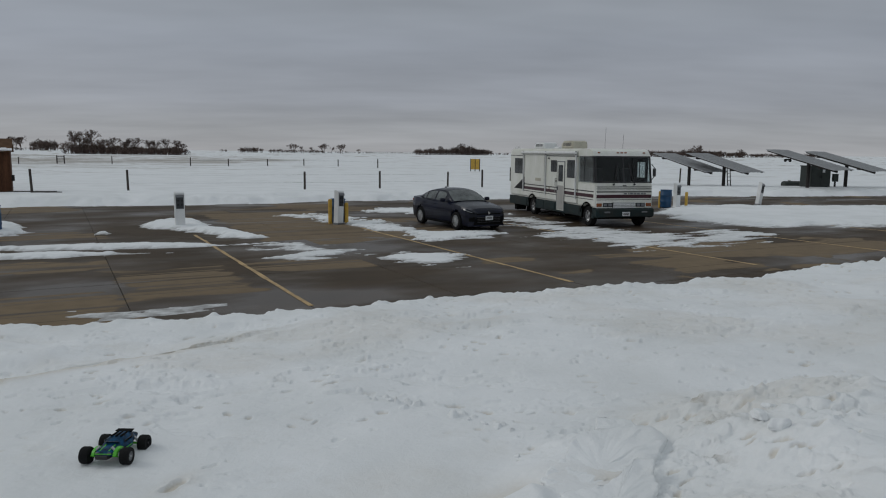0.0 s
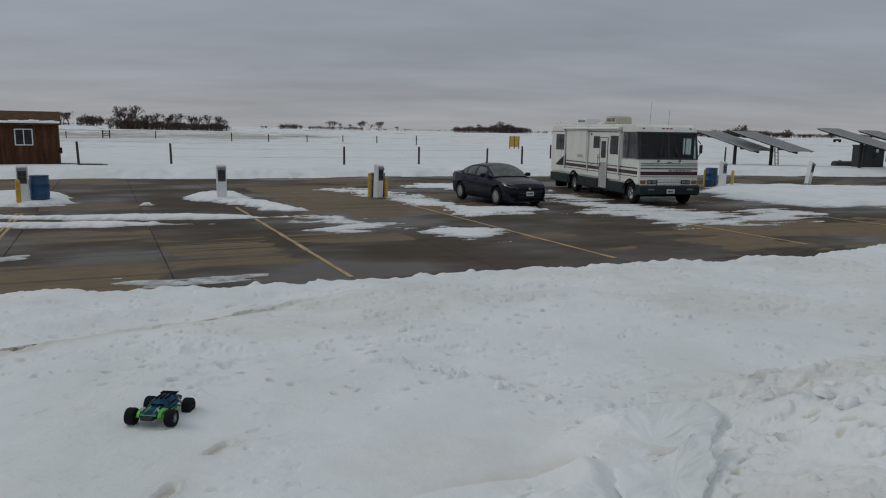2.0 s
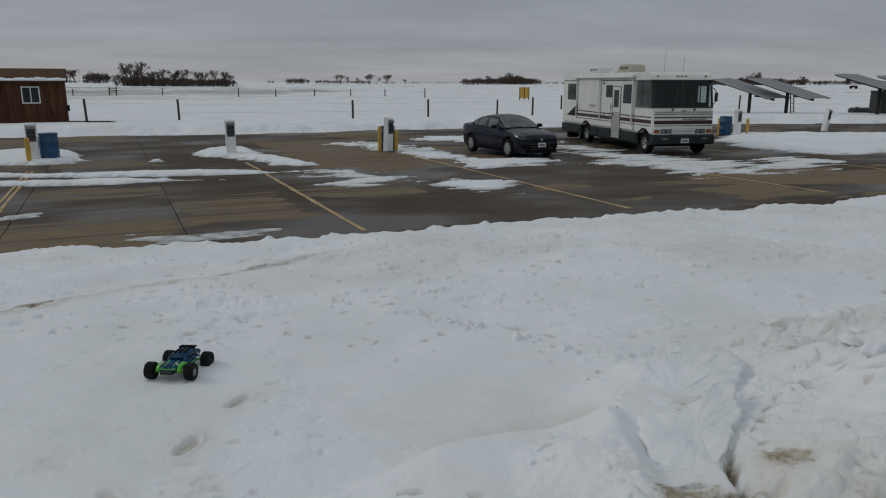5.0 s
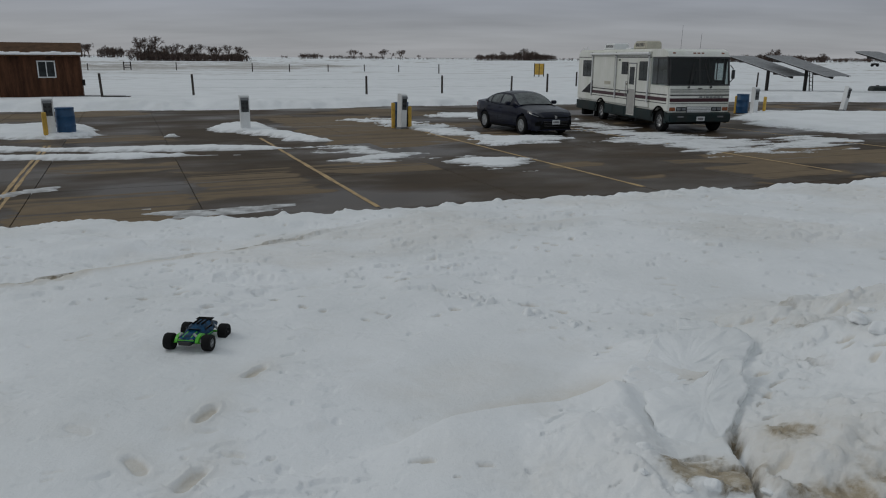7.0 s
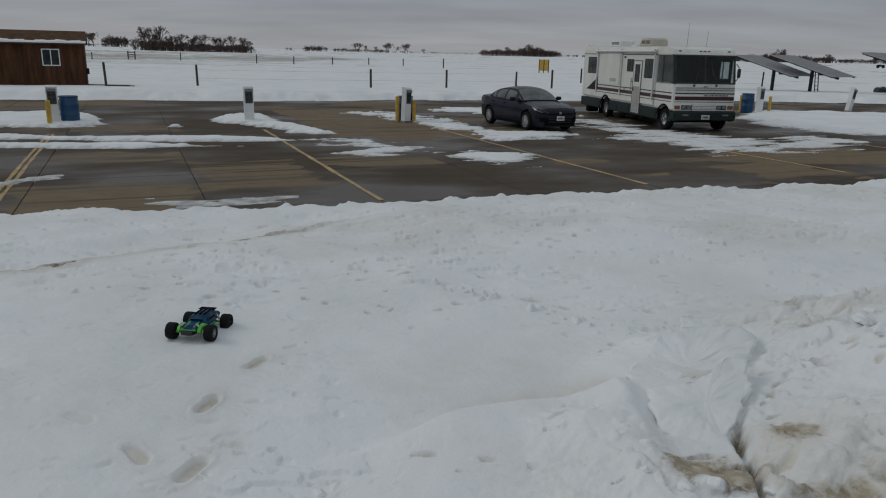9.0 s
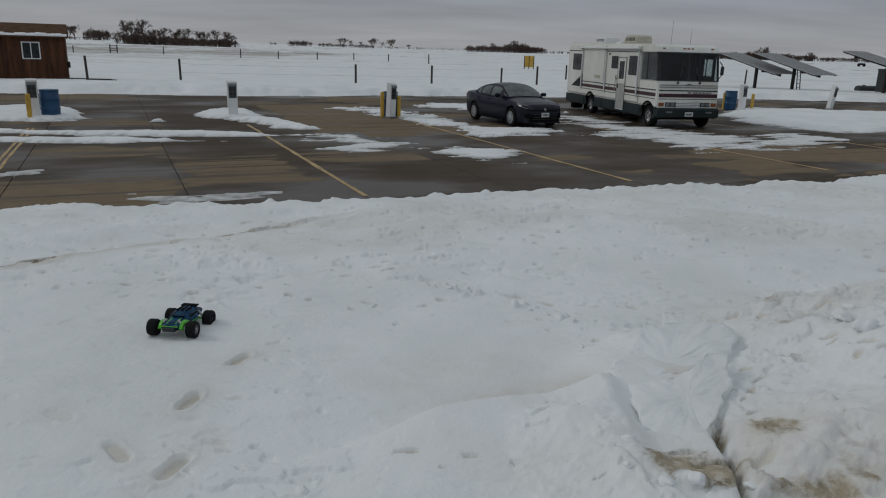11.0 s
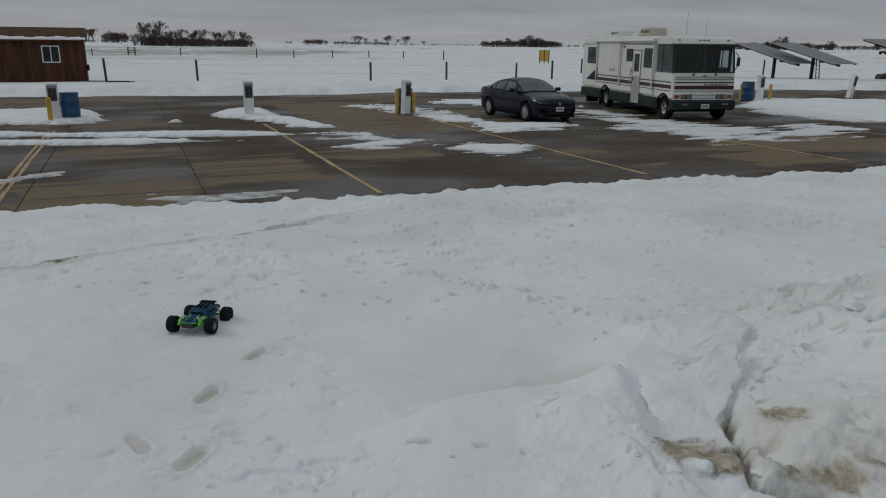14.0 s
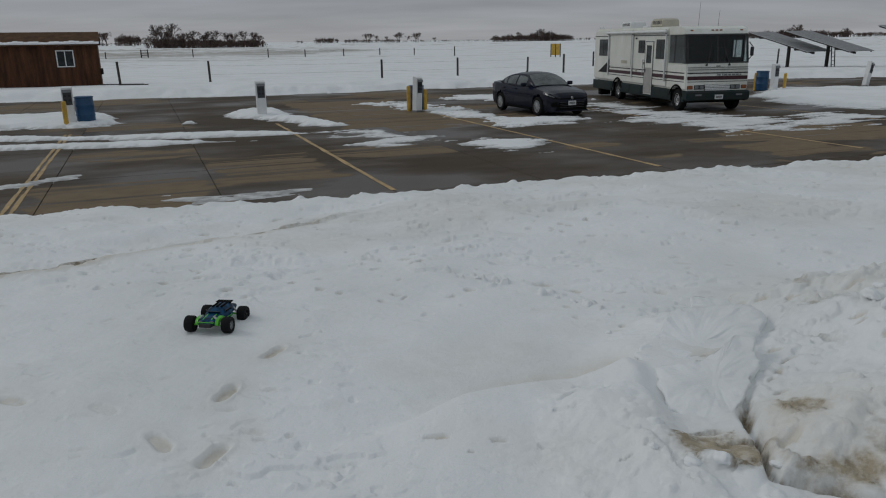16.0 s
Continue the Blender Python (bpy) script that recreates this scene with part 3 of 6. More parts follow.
    stub = ease(fbm(x * 0.22, y, 2.4, 231, 5, 0.6) + 0.75 * strip - 0.30 - 0.2 * (1 - ease(r, 60, 110)), -0.02, 0.35) * ease(k, 8, 30) * (0.40 + 0.35 * ease(r, 90, 200))
    z = np.where(s > -1.0, np.maximum(z1, z2), z2)
    z = np.where(k > 0, np.maximum(z3, z2), z)
    side = ease(np.abs(x), 62, 75)
    z = np.maximum(z, -0.07 + 0.35 * side * (s < 0) * (k < 0))
    thin = (s < -0.1) * (k < 0) * (1 - ease(z, 0.003, 0.040))
    return z, np.clip(dirt_and_shade, 0, 1), np.clip(stub, 0, 1), np.clip(thin, 0, 1), np.clip(stain_and_shade, 0, 1) * (s > 0)


def build_ground():
    fine = np.arange(-38, 38.01, 0.125)
    ang = np.radians(np.concatenate([np.arange(-180, -38, 1.25), fine, np.arange(39, 180, 1.25)]))
    rad = [0.35]
    while rad[-1] < 4200:
        q = rad[-1]
        rad.append(q * (1.05 if q < 2.0 else 1.0036 if q < 7.5 else 1.0052 if q < 62 else 1.014 if q < 400 else 1.05))
    rad = np.array(rad)
    A, R = np.meshgrid(ang, rad)
    x, y = R * np.sin(A), R * np.cos(A)
    z, dirt_and_shade, stub, slush, stain_and_shade = snow_height(x, y)
    n, k = A.shape
    co = np.stack([x, y, z], -1).reshape(-1, 3)
    co = np.vstack([co, [[0, 0, float(z[0].mean())]]])
    idx = np.arange(n * k).reshape(n, k)
    nx = np.roll(idx, -1, 1)
    quads = np.stack([idx[:-1], idx[1:], nx[1:], nx[:-1]], -1).reshape(-1, 4)
    tris = np.stack([np.full(k, n * k), idx[0], nx[0]], -1)
    me = bpy.data.meshes.new("ground")
    me.vertices.add(len(co))
    me.vertices.foreach_set("co", co.ravel())
    loops = np.concatenate([quads.ravel(), tris.ravel()])
    starts = np.concatenate([np.arange(len(quads)) * 4, len(quads) * 4 + np.arange(len(tris)) * 3])
    me.loops.add(len(loops))
    me.loops.foreach_set("vertex_index", loops.astype(np.int32))
    me.polygons.add(len(starts))
    me.polygons.foreach_set("loop_start", starts.astype(np.int32))
    for key, val in (("dirt_and_shade", dirt_and_shade), ("stubble", stub), ("slush", slush), ("stain_and_shade", stain_and_shade)):
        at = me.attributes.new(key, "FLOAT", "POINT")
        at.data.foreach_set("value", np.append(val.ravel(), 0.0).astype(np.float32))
    me.update()
    me.validate()
    me.polygons.foreach_set("use_smooth", np.ones(len(starts), bool))
    me.materials.append(M_SNOW)
    g = new("ground", me)
    tagged(g, "old trampled snow over flat winter farmland, dirty where ploughed", "snow", kind="structure")


def ground_z(x, y):
    return float(snow_height(np.array([[float(x)]]), np.array([[float(y)]]))[0][0, 0])


build_ground()


def noise1(x, y, size, k):
    return float(fbm(np.array([[x]]), np.array([[y]]), size, k, 4, 0.55)[0, 0])


def build_snow_slab(outline, lift, slope, hollow, thick, k, label):
    """A broken plate of packed snow lying on the bank, with ragged lips and an undercut foot."""
    n = len(outline)
    cx, cy = sum(p[0] for p in outline) / n, sum(p[1] for p in outline) / n
    base = ground_z(cx, cy)
    edge = []
    for (ax, ay), (bx, by) in zip(outline, outline[1:] + outline[:1]):
        steps = max(3, int(math.hypot(bx - ax, by - ay) / 0.014))
        for i in range(steps):
            f = i / steps
            x, y = ax + (bx - ax) * f, ay + (by - ay) * f
            d = 0.09 * noise1(x, y, 0.22, k) + 0.022 * noise1(x, y, 0.05, k + 7)
            q = math.hypot(x - cx, y - cy)
            edge.append((x, y, (x - cx) / q * d, (y - cy) / q * d))
    bm = bmesh.new()
    rings = []
    for share, drop in ((0.93, thick), (0.985, thick * 0.55), (1.0, 0.012), (0.988, 0.0), (0.95, -0.003), (0.88, 0.0), (0.8, 0.0), (0.7, 0.0), (0.58, 0.0), (0.45, 0.0), (0.3, 0.0), (0.15, 0.0)):
        ring = []
        rag = share ** 45
        for ex, ey, dx, dy in edge:
            x, y = cx + (ex - cx) * share + dx * rag, cy + (ey - cy) * share + dy * rag
            z = base + lift + slope[0] * (x - cx) + slope[1] * (y - cy) + 0.045 * noise1(x, y, 0.35, k + 11) + 0.024 * noise1(x, y, 0.12, k + 17)
            z -= hollow[2] * math.exp(-((x - hollow[0]) ** 2 + (y - hollow[1]) ** 2) / 0.045)
            ring.append(bm.verts.new((x, y, z - drop)))
        rings.append(ring)
    m = len(edge)
    for a, b in zip(rings, rings[1:]):
        for i in range(m):
            bm.faces.new((a[i], a[(i + 1) % m], b[(i + 1) % m], b[i]))
    bm.faces.new(rings[-1])
    bm.faces.new(list(reversed(rings[0])))
    ob = part("snow_block", bm, M_SNOW)
    ob.data.shade_smooth()
    return tagged(ob, label, "snow block", "broken snow blocks")


build_snow_slab(SLAB_BACK, 0.050, (0.02, 0.04), (1.85, 4.80, 0.085), 0.10, 511, "broad broken slab of grey packed snow on a ploughed bank")
build_snow_slab(SLAB_FRONT, 0.085, (0.05, 0.13), (1.62, 4.05, 0.012), 0.09, 541, "tilted broken slab of packed snow with a ragged lip")
build_snow_slab(BLOCK, 0.065, (0.0, 0.05), (2.2, 5.7, 0.01), 0.12, 571, "square broken block of packed snow behind larger slabs")


def build_snow_chunk(x, y, size, seed):
    rng = random.Random(seed)
    bm = bmesh.new()
    bmesh.ops.create_icosphere(bm, subdivisions=3, radius=1)
    kx, ky, kz = size * rng.uniform(0.8, 1.3), size * rng.uniform(0.6, 0.9), size * rng.uniform(0.45, 0.7)
    off = Vector((seed * 3.1, seed * 1.7, 0))
    for v in bm.verts:
        c = v.co
        q = 1 + 0.55 * noise.noise(c * 1.1 + off) + 0.22 * noise.noise(c * 3.1 + off)
        v.co = Vector((c.x * kx * q, c.y * ky * q, max(c.z * q, -0.5) * kz))
    ob = part("snow_chunk", bm, M_SNOW)
    ob.matrix_world = pose(x, y, ground_z(x, y) + size * 0.12, rng.uniform(-15, 15), rng.uniform(-15, 15), rng.uniform(0, 360))
    ob.data.shade_smooth()
    return tagged(ob, "rough lump of old snow fallen from a ploughed bank", "snow lump", "snow lumps")


rc = random.Random(9)
for x, y, size in ((1.37, 3.31, 0.055), (1.22, 3.30, 0.04), (1.05, 3.42, 0.03), (1.62, 3.24, 0.05), (1.84, 3.07, 0.06), (2.02, 3.04, 0.07), (1.66, 3.33, 0.035), (1.12, 3.66, 0.035),
                   (3.05, 5.05, 0.085), (3.02, 4.72, 0.075), (3.30, 5.35, 0.06), (1.25, 5.46, 0.03), (1.20, 6.15, 0.05), (1.10, 6.24, 0.035), (0.96, 6.36, 0.03), (0.25, 6.86, 0.035)):
    build_snow_chunk(x, y, size, rc.randrange(1000))

E1, E2 = Vector((math.cos(LOT), math.sin(LOT), 0)), Vector((-math.sin(LOT), math.cos(LOT), 0))
# where a painted stall line meets the near bank
LINE0 = Vector((-1.39, 13.84, 0))
STALL = 5.86


def build_pavement():
    pv = new("pavement")
    tagged(pv, "wet brown concrete parking lot in jointed slabs", "pavement", kind="structure")
    bm = bmesh.new()
    m = Matrix.Translation(LINE0) @ Matrix.Rotation(LOT, 4, "Z")
    box(bm, -75, -22, -0.30, 75, 55, -0.022, m=m)
    part("joint_bed", bm, M_JOINT, pv)
    w, d = STALL / 2, 4.6
    bm = bmesh.new()
    box(bm, 0.007, 0.007, -0.16, w - 0.007, d - 0.007, 0.0, bev=0.006)
    me = bpy.data.meshes.new("slab")
    bm.to_mesh(me)
    bm.free()
    me.materials.append(M_CONCRETE)
    for i in range(-16, 20):
        for j in range(-4, 9):
            p = LINE0 + E1 * (i * w) + E2 * (j * d - 1.7)
            if abs(p.x) > 46 or p.y < 4 or p.y > 50:
                continue
            ob = new("slab", me)
            ob.matrix_world = Matrix.Translation(p + Vector((0, 0, random.uniform(-0.002, 0.002)))) @ Matrix.Rotation(LOT, 4, "Z")
            ob.parent = pv
    for i in range(-3, 5):
        a = LINE0 + E1 * (i * STALL - (0.42 if i < 0 else 0.0)) + E2 * (-0.9)
        bm = bmesh.new()
        for k in range(24):
            y0, y1 = k * 0.52, k * 0.52 + 0.515
            e0, e1 = random.uniform(-0.012, 0.012), random.uniform(-0.012, 0.012)
            if i == -1:
                box(bm, -0.10 + e0, y0, 0.0035, -0.03 + e1, y1, 0.006)
                box(bm, 0.03 + e0, y0, 0.0035, 0.10 + e1, y1, 0.006)
            else:
                box(bm, -0.05 + e0, y0, 0.0035, 0.05 + e1, y1, 0.006)
        ob = part("stall_line", bm, M_LINE, pv, "worn yellow painted stall line")
        ob.matrix_world = Matrix.Translation(a) @ Matrix.Rotation(LOT, 4, "Z")


# ---------------------------------------------------------------- hookup pedestals, barrels, bollards
def build_pedestal(x, y, turn, lean=0.0, label=""):
    t = thing("hookup_pedestal", Matrix.Translation((x, y, 0.0)) @ pose(0, 0, 0, 0, lean, turn), label or "white metal hookup pedestal with grey outlet panel, in snow", "pedestal", "hookup pedestals")
    bm = bmesh.new()
    prism(bm, [(-0.12, 0.0), (0.10, 0.0), (0.10, 1.30), (-0.04, 1.30), (-0.12, 1.25)], -0.165, 0.165, 0.012)
    smooth(part("housing", bm, M_WHITE, t))
    bm = bmesh.new()
    box(bm, -0.13, -0.136, 0.70, 0.13, -0.122, 1.18, 0.006)
    panel = part("outlet_panel", bm, M_DARKPANEL, t, "dark grey outlet panel")
    bm = bmesh.new()
    prism(bm, [(-0.18, 1.11), (-0.125, 1.11), (-0.125, 1.2), (-0.155, 1.19)], -0.14, 0.14, 0.006)
    part("hood", bm, M_GREY, panel)
    for dx, dz in ((-0.07, 1.0), (0.07, 1.0), (-0.07, 0.85), (0.07, 0.85)):
        bm = bmesh.new()
        tube(bm, (dx * 0.9, -0.155, dz), (dx * 0.9, -0.130, dz), 0.04, n=14)
        part("socket", bm, M_BLACK, panel)
    bm = bmesh.new()
    box(bm, -0.185, -0.14, -0.05, 0.185, 0.12, 0.06, 0.01)
    part("plinth", bm, M_GREY, t)
    return t


def build_bollard(x, y, h=0.95, r=0.075):
    t = thing("bollard", pose(x, y, 0), "yellow painted steel bollard with scuffed paint, in snow", "bollard", "bollards by the pedestals")
    bm = bmesh.new()
    lathe(bm, [(r, -0.05), (r, h - 0.05), (r * 0.93, h - 0.02), (r * 0.7, h - 0.002), (0.01, h)], 18)
    smooth(part("pipe", bm, M_YELLOW, t))
    return t


def build_barrel(x, y, turn, m=None):
    t = thing("barrel", pose(x, y, 0.02, 0, 0, turn), "blue plastic drum used as a bin, in snow", "barrel", "blue barrels")
    bm = bmesh.new()
    lathe(bm, [(0.27, 0.0), (0.29, 0.02), (0.295, 0.28), (0.305, 0.30), (0.305, 0.33), (0.295, 0.35), (0.295, 0.60), (0.305, 0.62),
               (0.305, 0.65), (0.295, 0.67), (0.285, 0.86), (0.27, 0.90)], 28)
    smooth(part("drum", bm, M_BLUE, t))
    bm = bmesh.new()
    lathe(bm, [(0.287, 0.875), (0.30, 0.885), (0.30, 0.915), (0.285, 0.925), (0.26, 0.915)], 28)
    part("rim", bm, M_BLUE, t)
    return t


def build_fence_post(x, y, h, lean=0.0, r=0.07, z=None):
    t = thing("fence_post", pose(x, y, (ground_z(x, y) if z is None else z) - 0.1, lean * 0.5, lean, random.uniform(0, 90)), "dark weathered wooden fence post standing in snow", "fence post", "field fence posts")
    bm = bmesh.new()
    lathe(bm, [(r * 1.05, -0.1), (r, 0.4), (r * 0.96, h + 0.07), (r * 0.8, h + 0.1)], 10)
    smooth(part("post", bm, M_POST, t), 40)
    return t

# ---------------------------------------------------------------- more materials
M_RV = mat("aged_white_gelcoat", (0.79, 0.79, 0.75), 0.42, vary=0.03, scale=1.4, second=(0.69, 0.70, 0.63), stretch=(1, 1, 0.3))
M_GREEN = mat("dark_green_skirt", (0.012, 0.026, 0.028), 0.5, vary=0.15, scale=2, spec=0.15, second=(0.028, 0.032, 0.030))
M_MAROON = mat("maroon_stripe", (0.060, 0.022, 0.028), 0.45, spec=0.3)
M_CHAR = mat("charcoal_stripe", (0.050, 0.048, 0.05), 0.45, spec=0.3)
M_GLASS = mat("tinted_glass", (0.022, 0.026, 0.028), 0.06, vary=0.5, scale=3, spec=0.22, second=(0.006, 0.008, 0.009))
# the car glass's uneven grey-green colour stands in for reflected sky
M_CARGLASS = mat("car_glass_with_sky_sheen", (0.095, 0.108, 0.104), 0.03, vary=0.4, scale=2.2, spec=0.8, second=(0.018, 0.022, 0.023))
M_RUBBER = mat("rubber", (0.010, 0.010, 0.0105), 0.85, spec=0.2, bump=0.002, bump_scale=60)
M_ALLOY = mat("alloy", (0.45, 0.46, 0.47), 0.35, 0.75, scale=12)
M_CHROME = mat("dull_chrome", (0.5, 0.5, 0.5), 0.25, 0.9, scale=12)
M_LENS = mat("lamp_lens", (0.17, 0.18, 0.19), 0.12, 0.2)
M_AMBER = mat("amber_lens", (0.26, 0.075, 0.022), 0.25)
M_DOORPANEL = mat("dusty_door_panel", (0.40, 0.39, 0.37), 0.5, vary=0.08, scale=3)
M_PLATE = mat("plate_white", (0.62, 0.63, 0.64), 0.4)
M_AC = mat("yellowed_plastic", (0.50, 0.47, 0.38), 0.5, vary=0.1, scale=3)
M_NAVY = mat("dark_navy_paint", (0.0065, 0.009, 0.024), 0.22, 0.0, vary=0.1, scale=2, coat=0.12, spec=0.14, second=(0.011, 0.012, 0.018))
M_CHASSIS = mat("underbody", (0.006, 0.006, 0.006), 0.95, spec=0.1)
M_SOLAR = mat("solar_glass", (0.23, 0.232, 0.238), 0.5, vary=0.12, scale=4)
M_STEEL = mat("rusty_steel", (0.035, 0.03, 0.028), 0.7, 0.3, vary=0.3, scale=4)
M_BOX = mat("dark_green_cabinet", (0.022, 0.030, 0.026), 0.5, vary=0.2, scale=2)
M_SHED = mat("red_brown_siding", (0.092, 0.041, 0.022), 0.85, vary=0.3, scale=1.6, spec=0.2, second=(0.042, 0.018, 0.010), bump=0.006, bump_scale=14, stretch=(3.2, 1.0, 0.35))
M_SHINGLE = mat("brown_shingles", (0.105, 0.058, 0.032), 0.9, spec=0.2, vary=0.2, scale=3, bump=0.008, bump_scale=10)
M_TRIM = mat("white_trim", (0.74, 0.75, 0.75), 0.5, vary=0.05)
M_SNOWCAP = mat("clean_snow", (0.84, 0.85, 0.87), 0.6, vary=0.04, scale=3, bump=0.01, bump_scale=8)
M_RCBLUE = mat("blue_black_shell", (0.006, 0.055, 0.125), 0.35, vary=0.5, scale=20, spec=0.14, second=(0.003, 0.004, 0.006))
M_RCGREEN = mat("neon_green", (0.10, 0.50, 0.035), 0.3, vary=0.12, scale=30)
M_RCDARK = mat("dark_shell_window", (0.012, 0.014, 0.018), 0.15, coat=0.4)
M_WALLIN = mat("cabin_trim", (0.050, 0.050, 0.050), 0.85, spec=0.15)


def clear_glass():
    m = bpy.data.materials.new("cab_glass")
    m.use_nodes = True
    b = m.node_tree.nodes["Principled BSDF"]
    b.inputs["Base Color"].default_value = (0.60, 0.66, 0.66, 1)
    b.inputs["Roughness"].default_value = 0.02
    b.inputs["Transmission Weight"].default_value = 1.0
    b.inputs["IOR"].default_value = 1.33
    return m


M_CLEAR = clear_glass()


def wheel(parent, x, y, r, width, side, rim_mat, hub=0.6, spokes=0, rubber=None):
    """side: -1 or 1, the way its outer face looks along x."""
    m = Matrix.Translation((x, y, r)) @ Matrix.Rotation(radians(90) * side, 4, "Y")
    w = new("wheel")
    w.parent = parent
    w.matrix_local = m
    h = width / 2
    bm = bmesh.new()
    lathe(bm, [(r * hub, -h), (r * 0.93, -h), (r, -h * 0.7), (r, h * 0.7), (r * 0.93, h), (r * hub, h), (r * hub, h * 0.5), (r * hub, -h * 0.5)], 30)
    smooth(part("tyre", bm, rubber or M_RUBBER, w))
    bm = bmesh.new()
    lathe(bm, [(r * hub * 1.01, h * 0.35), (r * hub * 1.02, h * 0.88), (r * hub * 0.92, h * 0.90), (r * hub * 0.86, h * 0.45), (0.01, h * 0.42)], 30)
    rim = smooth(part("rim", bm, M_CHASSIS if spokes else rim_mat, w))
    bm = bmesh.new()
    if spokes:
        for k in range(spokes):
            a = 2 * math.pi * k / spokes
            box(bm, r * 0.06, -r * 0.075, h * 0.5, r * hub * 0.95, r * 0.075, h * 0.86, 0.006, m=Matrix.Rotation(a, 4, "Z"))
        lathe(bm, [(r * hub * 1.0, h * 0.6), (r * hub * 1.03, h * 0.92), (r * hub * 0.9, h * 0.92), (r * hub * 0.88, h * 0.6)], 30)
    lathe(bm, [(r * 0.17, h * 0.4), (r * 0.16, h * 0.95), (r * 0.10, h * 1.0)], 14)
    part("spokes" if spokes else "hub", bm, rim_mat, w)
    return w


def arch(yc, zc, r, z, back):
    """Arc points over a wheel from the level z, in the sense of growing or falling y."""
    half = math.sqrt(r * r - (z - zc) ** 2)
    a0 = math.atan2(z - zc, half)
    pts = [(yc + r * math.cos(a0 + (math.pi - 2 * a0) * k / 10), zc + r * math.sin(a0 + (math.pi - 2 * a0) * k / 10)) for k in range(11)]
    return pts if back else pts[::-1]


# ---------------------------------------------------------------- motorhome
def build_motorhome(m):
    t = thing("motorhome", m, "aged white motorhome with maroon stripes and green skirt on concrete", "motorhome")
    FY, RY = -0.66, 8.5
    bm = bmesh.new()
    prof = [(0.84, 0.74), (0.84, 2.975), (RY - 0.25, 2.99), (RY - 0.06, 2.93), (RY, 2.80), (RY, 0.74)] + arch(5.55, 0.38, 0.50, 0.74, True)
    prism(bm, prof, -1.20, 1.20, 0.08, 4)
    smooth(part("body", bm, M_RV, t), 30)
    bm = bmesh.new()
    prism(bm, [(FY - 0.06, 0.74), (FY - 0.05, 1.30), (FY, 1.68), (0.838, 1.68), (0.838, 0.74)] + arch(0.0, 0.38, 0.52, 0.74, True), -1.20, 1.20, 0.05, 3)
    smooth(part("nose", bm, M_RV, t), 30)
    bm = bmesh.new()
    prism(bm, [(FY + 0.20, 2.70), (FY + 0.34, 2.88), (FY + 0.62, 2.965), (0.838, 2.975), (0.838, 2.68), (FY + 0.195, 2.68)], -1.20, 1.20, 0.13, 5)
    smooth(part("roof_cap", bm, M_RV, t), 30)
    bm = bmesh.new()
    box(bm, -1.14, 0.80, 1.685, 1.14, 0.834, 2.675)
    part("partition", bm, M_WALLIN, t)
    bm = bmesh.new()
    box(bm, -1.12, FY + 0.06, 1.684, 1.12, FY + 0.50, 1.72, 0.015)
    part("dashboard", bm, M_WALLIN, t)
    for x in (-0.62, 0.62):
        bm = bmesh.new()
        box(bm, x - 0.27, 0.38, 1.684, x + 0.27, 0.52, 2.22, 0.06, 3)
        smooth(part("seat_back", bm, M_WALLIN, t))
    for sx in (-1, 1):
        bm = bmesh.new()
        prism(bm, [(FY + 0.005, 1.68), (FY + 0.20, 2.70), (FY + 0.30, 2.70), (FY + 0.12, 1.68)], sx * 1.19 - 0.03, sx * 1.19 + 0.0, 0.004)
        part("pillar", bm, M_BLACK, t)
    bm = bmesh.new()
    box(bm, -1.05, -0.5, 0.30, 1.05, 8.3, 0.80)
    part("chassis", bm, M_CHASSIS, t)
    for sx in (-1, 1):
        for name, y0, y1 in (("front_skirt", -0.62, -0.42), ("side_skirt", 0.42, 5.14), ("rear_skirt", 5.96, 8.48)):
            bm = bmesh.new()
            box(bm, sx * 1.19 - 0.02, y0, 0.34, sx * 1.19 + 0.02, y1, 0.737, 0.012)
            part("skirt", bm, M_GREEN, t)
        for yw in (0.0, 5.55):
            bm = bmesh.new()
            ring = [Vector((0, yw + 0.53 * math.cos(a), 0.38 + 0.53 * math.sin(a))) for a in [math.pi * (0.08 + 0.84 * k / 12) for k in range(13)]]
            for a, b in zip(ring, ring[1:]):
                tube(bm, a + Vector((sx * 1.20, 0, 0)), b + Vector((sx * 1.20, 0, 0)), 0.028, n=6)
            part("arch_trim", bm, M_CHASSIS, t)
        # stripes along the flanks
        for z0, z1, ma in ((1.33, 1.37, M_CHAR), (1.12, 1.25, M_MAROON), (1.03, 1.055, M_CHAR)):
            bm = bmesh.new()
            box(bm, sx * 1.2035 - 0.003, FY + 0.12, z0, sx * 1.2035 + 0.003, 7.3 if z0 > 1.1 else 6.6, z1)
            part("stripe", bm, ma, t)
        bm = bmesh.new()
        for k, (y0, z0, y1, z1, y2, z2) in enumerate(((7.9, 1.10, 6.75, 1.10, 6.45, 1.72), (7.2, 1.10, 6.6, 1.10, 6.5, 1.45))):
            v = [bm.verts.new((sx * (1.207 + 0.002 * k), *p)) for p in ((y0, z0), (y1, z1), (y2, z2))]
            bmesh.ops.solidify(bm, geom=[bm.faces.new(v)], thickness=0.003)
        part("wing_decal", bm, M_CHAR, t)
    # windows of the passenger flank and the other flank
    for sx in (-1, 1):
        for y0, z0, y1, z1 in ((6.72, 1.82, 7.84, 2.54), (2.90, 2.00, 3.50, 2.49), (1.05, 1.80, 1.86, 2.52)):
            fr = bmesh.new()
            box(fr, sx * 1.205 - 0.012, y0, z0, sx * 1.205 + 0.012, y1, z1, 0.03, 2)
            w = part("window_frame", fr, M_BLACK, t)
            bm = bmesh.new()
